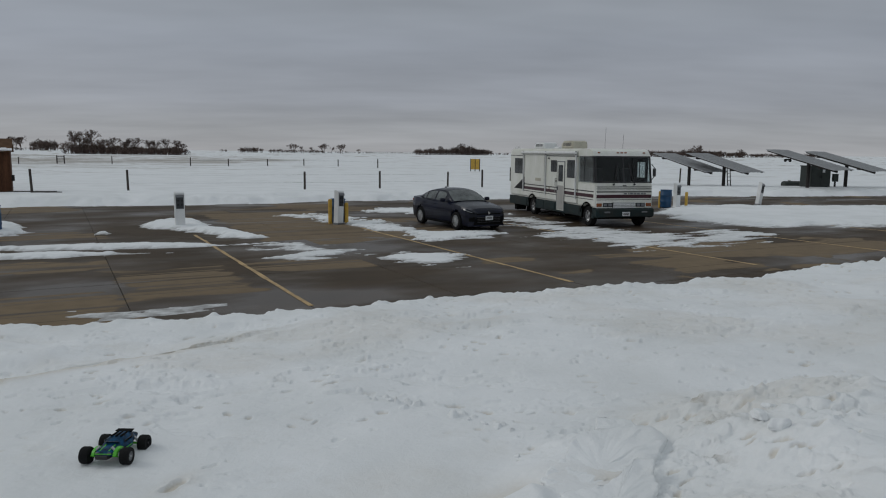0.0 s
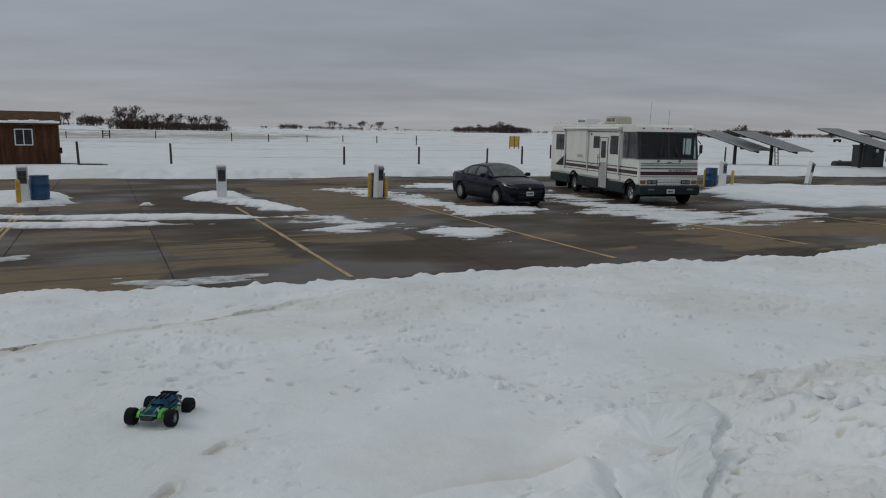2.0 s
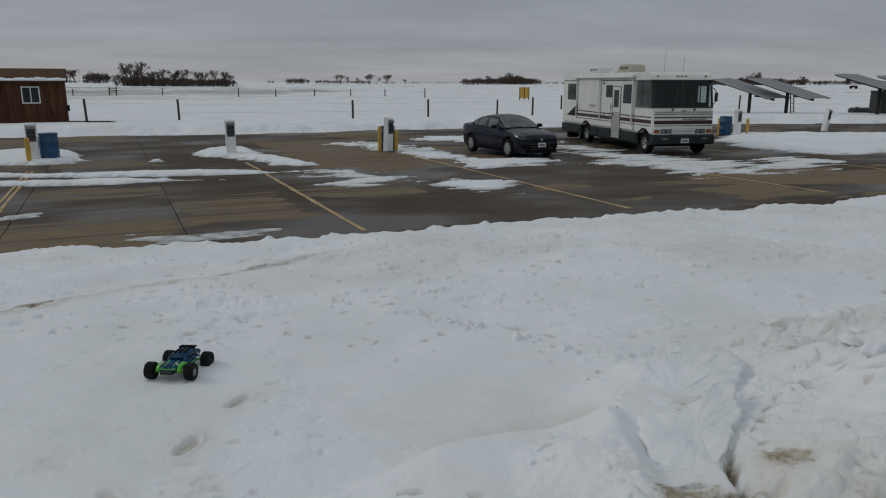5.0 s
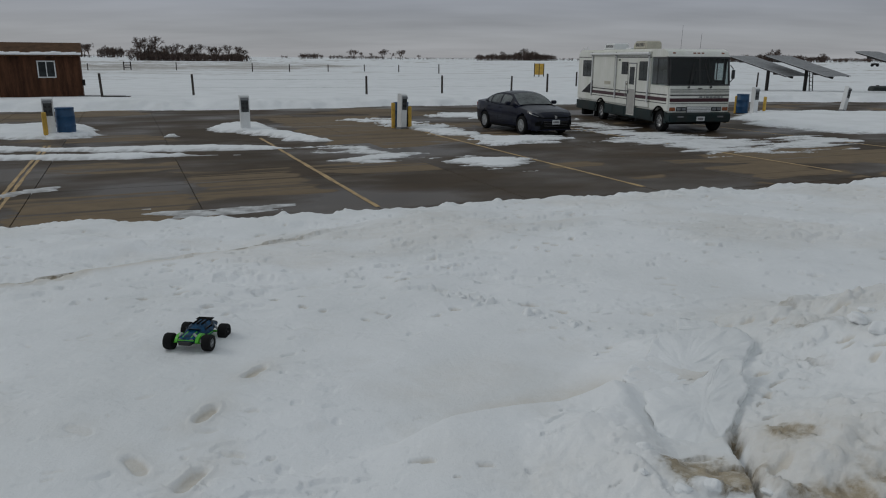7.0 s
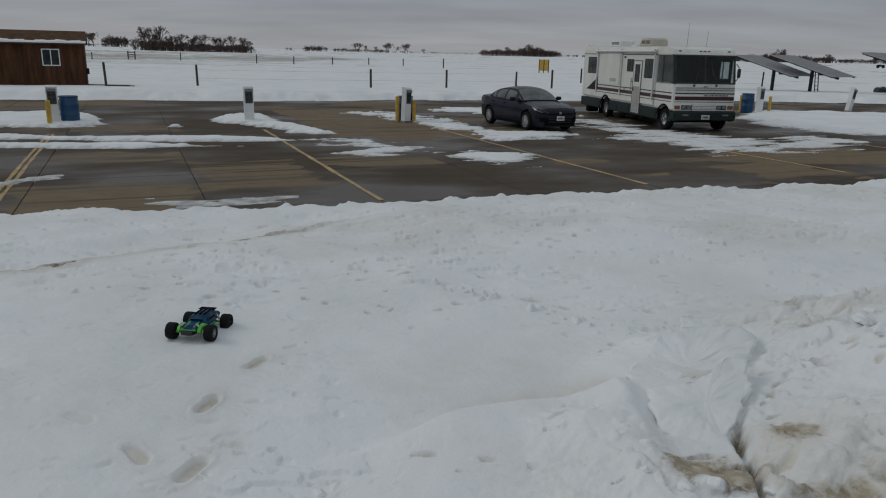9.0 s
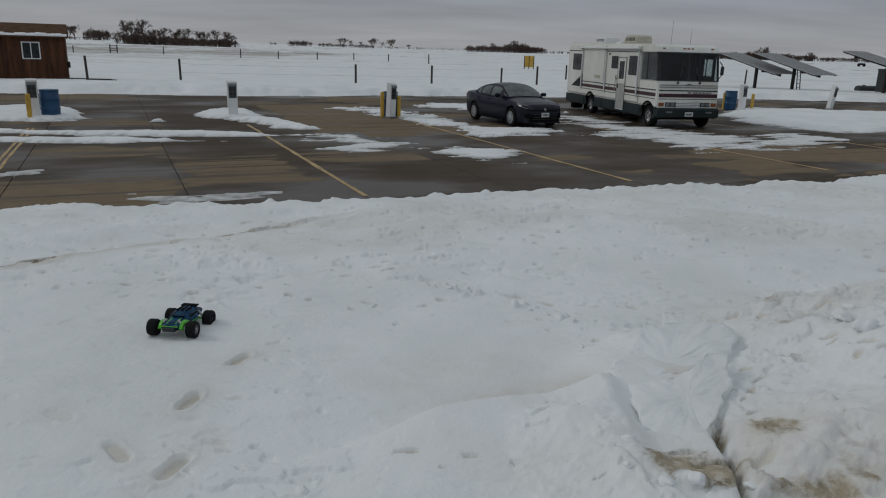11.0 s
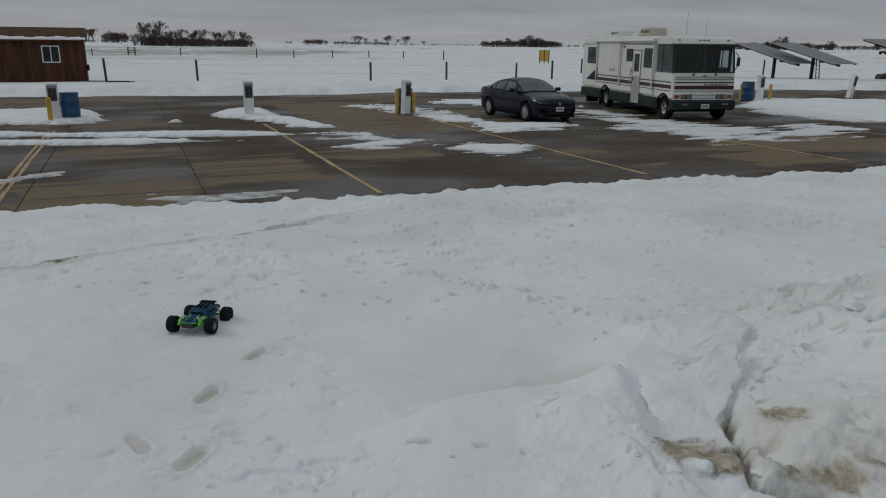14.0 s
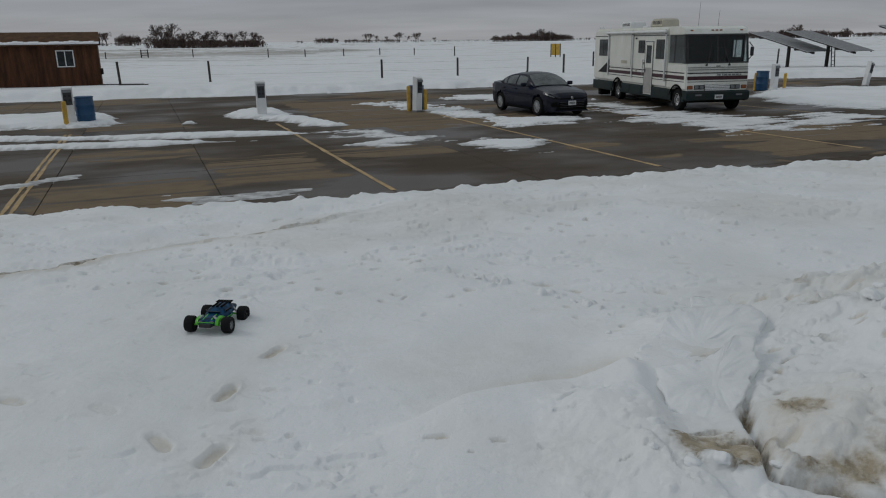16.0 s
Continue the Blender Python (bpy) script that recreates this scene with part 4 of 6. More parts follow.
            box(bm, sx * 1.222 - 0.004, y0 + 0.04, z0 + 0.04, sx * 1.222 + 0.004, y1 - 0.04, z1 - 0.04, 0.003)
            part("pane", bm, M_GLASS, w)
            bm = bmesh.new()
            ym = y0 + (y1 - y0) * 0.5
            box(bm, sx * 1.228 - 0.004, ym - 0.015, z0 + 0.03, sx * 1.228 + 0.004, ym + 0.015, z1 - 0.03)
            part("mullion", bm, M_BLACK, w)
    bm = bmesh.new()
    for y0, z0, y1, z1 in ((FY + 0.30, 1.684, 0.80, 1.86), (FY + 0.30, 2.46, 0.80, 2.678), (0.42, 1.86, 0.80, 2.46), (FY + 0.30, 1.86, -0.20, 2.46)):
        box(bm, 1.13, y0, z0, 1.168, y1, z1)
    part("driver_wall", bm, M_WALLIN, t)
    for sx in (-1, 1):
        bm = bmesh.new()
        prism(bm, [(FY + 0.13, 1.685), (FY + 0.30, 2.675), (0.795, 2.675), (0.795, 1.685)], sx * 1.185 - 0.006, sx * 1.185 + 0.006)
        w = part("cab_window", bm, M_CLEAR, t)
        bm = bmesh.new()
        box(bm, sx * 1.19 - 0.012, 0.28, 1.685, sx * 1.19 + 0.012, 0.33, 2.675)
        part("mullion", bm, M_BLACK, w)
    # entry door
    bm = bmesh.new()
    box(bm, -1.222, 2.10, 0.42, -1.20, 2.78, 2.42, 0.02, 2)
    door = part("entry_door", bm, M_RV, t, "white entry door with arched top")
    bm = bmesh.new()
    box(bm, -1.232, 2.22, 1.62, -1.214, 2.66, 2.30, 0.06, 3)
    part("door_window", bm, M_GLASS, door)
    bm = bmesh.new()
    box(bm, -1.24, 2.66, 1.25, -1.215, 2.74, 1.40, 0.01)
    part("handle", bm, M_BLACK, door)
    bm = bmesh.new()
    for y0, z0, y1, z1 in ((2.06, 0.40, 2.10, 2.46), (2.78, 0.40, 2.82, 2.46), (2.10, 2.42, 2.78, 2.46)):
        box(bm, -1.226, y0, z0, -1.20, y1, z1, 0.006)
    part("door_surround", bm, M_GREY, t, "dull grey door surround")
    bm = bmesh.new()
    box(bm, -1.208, 0.86, 2.655, -1.196, 8.42, 2.685)
    part("roof_seam", bm, M_CHAR, t)
    for y in (4.22, 6.52):
        bm = bmesh.new()
        box(bm, -1.217, y - 0.012, 1.42, -1.206, y + 0.012, 2.70)
        part("panel_seam", bm, M_DOORPANEL, t)
    for y, z in ((3.72, 2.56), (3.62, 1.30), (2.92, 1.62)):
        bm = bmesh.new()
        box(bm, -1.245, y - 0.05, z - 0.03, -1.20, y + 0.05, z + 0.04, 0.012)
        part("porch_lamp" if z > 2 else "outlet_cover", bm, M_CHAR if z > 2 else M_AC, t)
    bm = bmesh.new()
    tube(bm, (-1.26, 2.90, 1.15), (-1.26, 2.90, 1.75), 0.016, n=8)
    tube(bm, (-1.20, 2.90, 1.17), (-1.26, 2.90, 1.17), 0.014, n=6)
    tube(bm, (-1.20, 2.90, 1.73), (-1.26, 2.90, 1.73), 0.014, n=6)
    part("grab_rail", bm, M_CHROME, t)
    bm = bmesh.new()
    box(bm, -1.231, 2.14, 0.46, -1.219, 2.74, 1.45, 0.01)
    part("screen_panel", bm, M_DOORPANEL, door)
    bm = bmesh.new()
    box(bm, -1.45, 2.12, 0.24, -1.18, 2.76, 0.30, 0.01)
    part("step", bm, M_CHASSIS, t)
    # awning
    bm = bmesh.new()
    tube(bm, (-1.29, 0.9, 2.80), (-1.29, 6.75, 2.80), 0.055, n=12)
    aw = smooth(part("awning", bm, M_TRIM, t, "rolled white awning"))
    for y in (1.0, 4.03, 6.65):
        bm = bmesh.new()
        box(bm, -1.26, y - 0.03, 1.0, -1.205, y + 0.03, 2.84, 0.008)
        part("awning_arm", bm, M_TRIM, aw)
        bm = bmesh.new()
        box(bm, -1.275, y - 0.045, 2.72, -1.235, y + 0.045, 2.87, 0.012)
        part("arm_bracket", bm, M_CHAR, aw)
    # slide panel outline, service hatches, label
    bm = bmesh.new()
    box(bm, -1.212, 4.2, 1.42, -1.198, 6.55, 2.72, 0.01)
    part("side_panel", bm, M_RV, t)
    for y0, y1 in ((3.0, 3.9), (4.2, 5.0), (6.2, 7.2), (0.6, 1.8)):
        bm = bmesh.new()
        box(bm, -1.226, y0, 0.40, -1.208, y1, 0.70, 0.01)
        part("hatch", bm, M_GREEN, t)
    bm = bmesh.new()
    box(bm, -1.222, 4.55, 1.55, -1.21, 5.2, 1.68, 0.006)
    part("vent", bm, M_AC, t)
    # front
    bm = bmesh.new()
    sl = (2.72 - 1.68) / 0.20
    q = Matrix.Translation((0, FY, 1.68)) @ Matrix.Rotation(-math.atan(1 / sl), 4, "X")
    for x0, z0, x1, z1 in ((-1.17, 0.0, 1.17, 0.05), (-1.17, 0.98, 1.17, 1.03), (-1.17, 0.05, -1.12, 0.98), (1.12, 0.05, 1.17, 0.98), (-0.025, 0.05, 0.025, 0.98)):
        box(bm, x0, -0.012, z0, x1, 0.01, z1, m=q)
    ws = part("windshield", bm, M_BLACK, t, "two-piece dark windshield with black frame")
    for x0, x1 in ((-1.12, -0.025), (0.025, 1.12)):
        bm = bmesh.new()
        box(bm, x0, -0.006, 0.05, x1, 0.002, 0.98, m=q)
        part("pane", bm, M_CLEAR, ws)
    for x, s in ((-0.45, 1), (0.42, -1)):
        bm = bmesh.new()
        tube(bm, q @ Vector((x, -0.05, -0.05)), q @ Vector((x + 0.18 * s, -0.05, 0.42)), 0.012, n=6)
        tube(bm, q @ Vector((x + 0.06 * s, -0.04, 0.15)), q @ Vector((x + 0.22 * s, -0.035, 0.78)), 0.012, n=6)
        tube(bm, q @ Vector((x, -0.06, -0.06)), q @ Vector((x, 0.0, -0.06)), 0.035, n=8)
        part("wiper", bm, M_BLACK, ws)
    for z0, z1, ma in ((1.33, 1.37, M_CHAR), (1.11, 1.24, M_MAROON), (1.04, 1.06, M_CHAR), (1.46, 1.472, M_CHAR), (1.54, 1.55, M_CHAR)):
        bm = bmesh.new()
        box(bm, -1.15, FY - 0.063, z0, 1.15, FY + 0.02, z1)
        part("stripe", bm, ma, t)
    bm = bmesh.new()
    for k, (x0, x1) in enumerate(((-0.02, 0.10), (0.16, 0.20), (0.24, 0.36), (0.40, 0.50), (0.54, 0.66), (0.70, 0.80), (0.84, 0.90))):
        box(bm, x0, FY - 0.070, 1.255, x1, FY - 0.03, 1.305)
    part("name_bars", bm, M_GREY, t)
    bm = bmesh.new()
    box(bm, -0.07, FY - 0.075, 1.575, 0.07, FY - 0.02, 1.60, 0.006)
    part("badge", bm, M_BLACK, t)
    for s in (-1, 1):
        bm = bmesh.new()
        box(bm, min(s * 1.15, s * 0.93), FY - 0.085, 0.79, max(s * 1.15, s * 0.93), FY - 0.02, 0.92, 0.015)
        part("turn_signal", bm, M_AMBER, t, "amber turn signal")
        bm = bmesh.new()
        box(bm, min(s * 0.885, s * 0.50), FY - 0.08, 0.78, max(s * 0.885, s * 0.50), FY - 0.02, 0.93, 0.01)
        hl = part("headlight", bm, M_CHASSIS, t)
        for xx in (0.60, 0.79):
            bm = bmesh.new()
            box(bm, s * xx - 0.08, FY - 0.088, 0.80, s * xx + 0.08, FY - 0.07, 0.91, 0.012)
            part("lens", bm, M_LENS, hl)
    bm = bmesh.new()
    box(bm, -0.49, FY - 0.075, 0.60, 0.49, FY - 0.01, 0.95, 0.01)
    gr = part("grille", bm, M_CHAR, t)
    for k in range(6):
        bm = bmesh.new()
        z = 0.625 + k * 0.055
        box(bm, -0.47, FY - 0.10, z, 0.47, FY - 0.06, z + 0.041, 0.006)
        part("slat", bm, M_TRIM, gr)
    bm = bmesh.new()
    prism(bm, [(FY - 0.24, 0.42), (FY - 0.24, 0.68), (FY - 0.18, 0.74), (FY + 0.1, 0.74), (FY + 0.1, 0.38), (FY - 0.15, 0.38)], -1.21, 1.21, 0.05, 3)
    bp = smooth(part("bumper", bm, M_GREEN, t, "dark green front bumper"))
    for s in (-1, 1):
        bm = bmesh.new()
        box(bm, s * 0.78 - 0.12, FY - 0.25, 0.56, s * 0.78 + 0.12, FY - 0.235, 0.62, 0.008)
        part("fog_lamp", bm, M_LENS, bp)
    bm = bmesh.new()
    box(bm, -0.16, FY - 0.262, 0.44, 0.16, FY - 0.243, 0.60, 0.006)
    pl = part("number_plate", bm, M_PLATE, t)
    bm = bmesh.new()
    for k in range(5):
        box(bm, -0.11 + k * 0.045, FY - 0.267, 0.49, -0.08 + k * 0.045, FY - 0.26, 0.55)
    part("plate_bars", bm, M_CHAR, pl)
    for k, x in enumerate((-0.95, -0.16, 0.0, 0.16, 0.95)):
        bm = bmesh.new()
        box(bm, x - 0.045, FY + 0.245, 2.80, x + 0.045, FY + 0.34, 2.84, 0.01)
        part("marker_light", bm, M_AMBER, t)
    for s in (-1, 1):
        bm = bmesh.new()
        box(bm, s * 1.245 - 0.06, FY - 0.08, 1.92, s * 1.245 + 0.06, FY + 0.0, 2.24, 0.03, 2)
        mr = smooth(part("mirror", bm, M_BLACK, t))
        for za, zb in ((1.76, 1.92), (2.40, 2.26)):
            bm = bmesh.new()
            tube(bm, (s * 1.17, FY + 0.06, za), (s * 1.245, FY - 0.04, zb), 0.016, n=8)
            part("bracket", bm, M_BLACK, mr)
    # roof
    for y, ma, h in ((6.9, M_TRIM, 0.30), (3.75, M_AC, 0.34)):
        bm = bmesh.new()
        prism(bm, [(y - 0.55, 2.985), (y - 0.50, 2.985 + h * 0.85), (y - 0.40, 2.985 + h), (y + 0.45, 2.985 + h), (y + 0.62, 2.985 + h * 0.6), (y + 0.66, 2.985)], -0.36, 0.36, 0.05, 3)
        ac = smooth(part("air_conditioner", bm, ma, t))
        bm = bmesh.new()
        for k in range(7):
            box(bm, -0.365 + 0.0, y - 0.40 + k * 0.12, 2.985 + h * 0.35, -0.352, y - 0.33 + k * 0.12, 2.985 + h * 0.75)
        part("louvre", bm, M_CHAR, ac)
    bm = bmesh.new()
    box(bm, -0.2, 5.0, 2.985, 0.2, 5.5, 3.07, 0.03, 2)
    part("roof_vent", bm, M_TRIM, t)
    for x, y, h in ((-0.28, 0.45, 0.85), (0.30, 0.10, 0.55)):
        bm = bmesh.new()
        tube(bm, (x, y, 2.95), (x, y - 0.04, 2.97 + h), 0.006, 0.004, n=6)
        part("antenna", bm, M_CHAR, t)
    for y in (7.9, 8.35):
        bm = bmesh.new()
        pts = [Vector((-1.0, y - 0.22 * math.cos(math.pi * k / 8) * 0.5, 2.97 + 0.14 * math.sin(math.pi * k / 8))) for k in range(9)]
        for a, b in zip(pts, pts[1:]):
            tube(bm, a, b, 0.015, n=6)
        part("roof_rail", bm, M_TRIM, t)
    # wheels, flaps
    for y in (0.0, 5.55):
        for s in (-1, 1):
            wheel(t, s * 1.03, y, 0.385, 0.24, s, M_CHROME, 0.6)
    for s in (-1, 1):
        bm = bmesh.new()
        box(bm, s * 0.95 - 0.28, 6.12, 0.10, s * 0.95 + 0.28, 6.14, 0.45)
        part("mud_flap", bm, M_RUBBER, t)
        bm = bmesh.new()
        box(bm, s * 0.9 - 0.25, 7.6, 0.06, s * 0.9 + 0.25, 7.95, 0.5, 0.05, 2)
        part("tank", bm, M_CHASSIS, t)
    bm = bmesh.new()
    tube(bm, (0.6, RY + 0.12, 0.9), (0.6, RY + 0.12, 2.9), 0.02, n=6)
    tube(bm, (0.95, RY + 0.12, 0.9), (0.95, RY + 0.12, 2.9), 0.02, n=6)
    for k in range(7):
        tube(bm, (0.6, RY + 0.12, 1.05 + 0.28 * k), (0.95, RY + 0.12, 1.05 + 0.28 * k), 0.014, n=6)
    for z in (1.2, 2.6):
        tube(bm, (0.6, RY - 0.02, z), (0.6, RY + 0.12, z), 0.014, n=6)
    part("ladder", bm, M_ALLOY, t)
    return t


# ---------------------------------------------------------------- sedan
def build_sedan(m):
    t = thing("sedan", m, "dark navy four-door sedan with silver wheels, parked on wet concrete", "car")
    YF, YR, AX = -0.84, 3.70, (0.0, 2.70)
    ip = np.interp

    def top(y):
        return ip(y, [-0.84, -0.80, -0.68, -0.4, 0.2, 0.55, 1.5, 2.6, 3.0, 3.5, 3.66, 3.70], [0.60, 0.70, 0.79, 0.86, 0.95, 0.985, 0.97, 1.02, 1.06, 1.06, 1.01, 0.92])

    def half(y):
        return ip(y, [-0.84, -0.81, -0.72, -0.55, -0.3, 0.3, 1.4, 2.6, 3.2, 3.5, 3.66, 3.70], [0.50, 0.62, 0.74, 0.82, 0.865, 0.88, 0.89, 0.89, 0.85, 0.79, 0.70, 0.60])

    ys = np.arange(YF, YR + 0.001, 0.0257)
    side_v = [0.0, 0.06, 0.13, 0.2, 0.28, 0.36, 0.44, 0.52, 0.6, 0.68, 0.76, 0.84, 0.91, 0.96, 1.0]
    fx = lambda v: ip(v, [0, 0.1, 0.3, 0.55, 0.66, 0.84, 0.95, 1.0], [0.93, 0.965, 0.985, 1.0, 0.995, 0.965, 0.93, 0.89])
    bm = bmesh.new()
    rows = []
    for y in ys:
        z1, w = top(y), half(y)
        z0 = ip(y, [YF, -0.7, -0.4, 3.1, YR], [0.22, 0.17, 0.19, 0.19, 0.30])
        sec = []
        for v in side_v:
            z, x = z0 + (z1 - z0) * v - 0.03 * (v == 1), w * fx(v)
            for a in AX:
                if math.hypot(y - a, z - 0.33) < 0.365:
                    x = min(x, 0.60)
            sec.append((x, z))
        for k in (0.72, 0.5, 0.25, 0.0):
            sec.append((w * 0.89 * k, z1 + 0.022 * (1 - k * k) - 0.01 * (k > 0.7)))
        full = [(-x, z) for x, z in sec[:-1]] + [sec[-1]] + [(x, z) for x, z in reversed(sec[:-1])]
        rows.append([bm.verts.new((x, y, z)) for x, z in full])
    for a, b in zip(rows, rows[1:]):
        for i in range(len(a) - 1):
            f = bm.faces.new((a[i], b[i], b[i + 1], a[i + 1]))
            c = f.calc_center_median()
            if any(math.hypot(c.y - q, c.z - 0.33) < 0.36 for q in AX) and abs(c.x) < 0.87 and c.z < 0.72:
                f.material_index = 1
        f = bm.faces.new((a[0], a[-1], b[-1], b[0]))
        f.material_index = 1
    bm.faces.new(rows[0])
    bm.faces.new(list(reversed(rows[-1])))
    bmesh.ops.recalc_face_normals(bm, faces=bm.faces)
    smooth(part("body", bm, [M_NAVY, M_CHASSIS], t), 50)

    def roof(y):
        return ip(y, [0.42, 0.75, 1.10, 1.35, 1.65, 2.0, 2.35, 2.65, 2.95, 3.05], [0.975, 1.20, 1.385, 1.425, 1.435, 1.42, 1.355, 1.24, 1.09, 1.05])

    def skin(name, y0, y1, v0, v1, sx, ma, lab="", out=0.0, parent=None):
        """A patch of the cabin: v 0 at the belt, 1 at the roof's edge, 2 at the middle of the roof."""
        bm2 = bmesh.new()
        n, k = max(2, int((y1 - y0) / 0.06)), 6
        g = []
        for i in range(n + 1):
            y = y0 + (y1 - y0) * i / n
            zr, zb = roof(y), min(top(y) - 0.02, roof(y) - 0.004)
            wb, wt = ip(y, [0.4, 0.9, 2.4, 3.0], [0.70, 0.79, 0.78, 0.66]), ip(y, [0.4, 1.1, 2.2, 3.0], [0.66, 0.575, 0.56, 0.60])
            q = (zr - zb) / 0.44
            we = wb + (wt - wb) * min(1, q)
            r = []
            for j in range(k + 1):
                v = v0 + (v1 - v0) * j / k
                if v <= 1:
                    x, z = wb + (we - wb) * v + 0.025 * math.sin(math.pi * v), zb + (zr - 0.05 * min(1, q) - zb) * v
                else:
                    u = v - 1
                    x, z = we * (1 - u), zr - 0.05 * min(1, q) * (1 - u) ** 3 + 0.012 * u
                r.append(bm2.verts.new((sx * (x + out * (v <= 1)), y, z + out * (v > 1))))
            g.append(r)
        for a, b in zip(g, g[1:]):
            for j in range(k):
                bm2.faces.new((a[j], a[j + 1], b[j + 1], b[j]) if sx > 0 else (a[j], b[j], b[j + 1], a[j + 1]))
        return smooth(part(name, bm2, ma, parent or t, lab), 60)

    def body_x(y, z):
        z0 = ip(y, [YF, -0.7, -0.4, 3.1, YR], [0.22, 0.17, 0.19, 0.19, 0.30])
        return half(y) * fx((z - z0) / (top(y) - z0))

    def patch(name, y0, y1, low, high, sx, ma, lab="", out=0.006, n=10):
        """A strip that lies on the flank from y0 to y1, between two height lines."""
        bm2 = bmesh.new()
        g = []
        for i in range(n + 1):
            y = y0 + (y1 - y0) * i / n
            a, b = ip(y, (y0, y1), low), ip(y, (y0, y1), high)
            g.append([bm2.verts.new((sx * (body_x(y, z) + out), y - out * (y < -0.5), z)) for z in (a, a + (b - a) / 3, a + (b - a) * 2 / 3, b)])
        for a, b in zip(g, g[1:]):
            for j in range(3):
                bm2.faces.new((a[j], a[j + 1], b[j + 1], b[j]) if sx > 0 else (a[j], b[j], b[j + 1], a[j + 1]))
        return smooth(part(name, bm2, ma, t, lab), 60)

    for s in (-1, 1):
        skin("cabin_side", 0.42, 3.04, 0.0, 1.0, s, M_NAVY)
        for y0, y1 in ((0.95, 1.62), (1.72, 2.34), (2.38, 2.62)):
            skin("side_window", y0, y1, 0.12, 0.86, s, M_CARGLASS, "", 0.008)
        skin("windshield_half" if s < 0 else "windshield", 0.46, 1.08, 1.05, 2.0, s, M_CARGLASS, "", 0.006)
        skin("roof_panel", 1.06, 2.22, 1.0, 2.0, s, M_NAVY)
        skin("rear_window", 2.20, 2.95, 1.06, 2.0, s, M_CARGLASS, "", 0.004)
        skin("pillar", 0.42, 1.08, 1.0, 1.06, s, M_NAVY)
        skin("rear_pillar", 2.20, 3.04, 1.0, 1.08, s, M_NAVY)
        # mirror, lamps, handles, seams
        bm = bmesh.new()
        box(bm, s * 0.98 - 0.09, 0.72, 0.98, s * 0.98 + 0.09, 0.86, 1.11, 0.035, 3)
        smooth(part("mirror", bm, M_NAVY, t))
        patch("headlight", -0.765, -0.42, (0.665, 0.760), (0.690, 0.795), s, M_LENS, "clear slanted headlight", 0.010, 14)
        patch("headlight_surround", -0.825, -0.44, (0.610, 0.745), (0.640, 0.758), s, M_CHASSIS, "", 0.008, 14)
        patch("air_intake", -0.825, -0.70, (0.34, 0.36), (0.52, 0.46), s, M_CHASSIS, "", 0.006)
        for y in (1.50, 2.36):
            bm = bmesh.new()
            box(bm, s * 0.892 - 0.015, y, 0.86, s * 0.892 + 0.015, y + 0.17, 0.89, 0.008)
            part("door_handle", bm, M_NAVY, t)
        for y in (0.62, 1.68, 2.30):
            patch("door_seam", y, y + 0.012, (0.36, 0.36), (0.93, 0.93), s, M_CHASSIS, "", 0.003, 1)
        bm = bmesh.new()
        box(bm, s * 0.875 - 0.02, 0.42, 0.19, s * 0.875 + 0.02, 2.28, 0.27, 0.012)
        part("sill", bm, M_CHASSIS, t)
        bm = bmesh.new()
        box(bm, s * 0.60 - 0.10, 3.60, 0.80, s * 0.60 + 0.08, 3.695, 0.95, 0.02)
        part("tail_light", bm, mat("red_lens", (0.30, 0.015, 0.012), 0.2), t)
        for y in AX:
            wheel(t, s * 0.785, y, 0.325, 0.21, s, M_ALLOY, 0.66, 10)
    bm = bmesh.new()
    a = [bm.verts.new((x, -0.850 - 0.012 * (abs(x) < 0.5), z)) for x, z in ((-0.62, 0.235), (0.62, 0.235), (0.50, 0.50), (-0.50, 0.50))]
    r = bmesh.ops.extrude_face_region(bm, geom=[bm.faces.new(a)])
    bmesh.ops.translate(bm, verts=[v for v in r["geom"] if isinstance(v, bmesh.types.BMVert)], vec=(0, 0.09, 0))
    bmesh.ops.recalc_face_normals(bm, faces=bm.faces)
    gr = part("grille", bm, M_CHASSIS, t, "wide black lower grille")
    bm = bmesh.new()
    box(bm, -0.50, -0.862, 0.600, 0.50, -0.80, 0.635, 0.010)
    part("upper_grille", bm, M_CHASSIS, t)
    bm = bmesh.new()
    prism(bm, [(-0.885, 0.19), (-0.885, 0.225), (-0.78, 0.235), (-0.78, 0.18)], -0.66, 0.66, 0.02, 2)
    part("front_lip", bm, M_NAVY, t)
    for k in range(4):
        bm = bmesh.new()
        box(bm, -0.48, -0.875, 0.32 + k * 0.055, 0.48, -0.85, 0.335 + k * 0.055)
        part("slat", bm, M_CHAR, gr)
    bm = bmesh.new()
    tube(bm, (0, -0.872, 0.640), (0, -0.80, 0.650), 0.045, n=16)
    part("badge", bm, M_CHROME, t)
    bm = bmesh.new()
    box(bm, -0.155, -0.892, 0.395, 0.155, -0.872, 0.545, 0.006)
    pl = part("number_plate", bm, M_PLATE, t)
    bm = bmesh.new()
    for k in range(6):
        box(bm, -0.115 + k * 0.04, -0.897, 0.44, -0.09 + k * 0.04, -0.891, 0.50)
    part("plate_bars", bm, M_CHAR, pl)
    bm = bmesh.new()
    prism(bm, [(2.12, 1.40), (2.20, 1.46), (2.26, 1.45), (2.3, 1.38)], -0.02, 0.02, 0.01)
    part("antenna_fin", bm, M_NAVY, t)
    return t


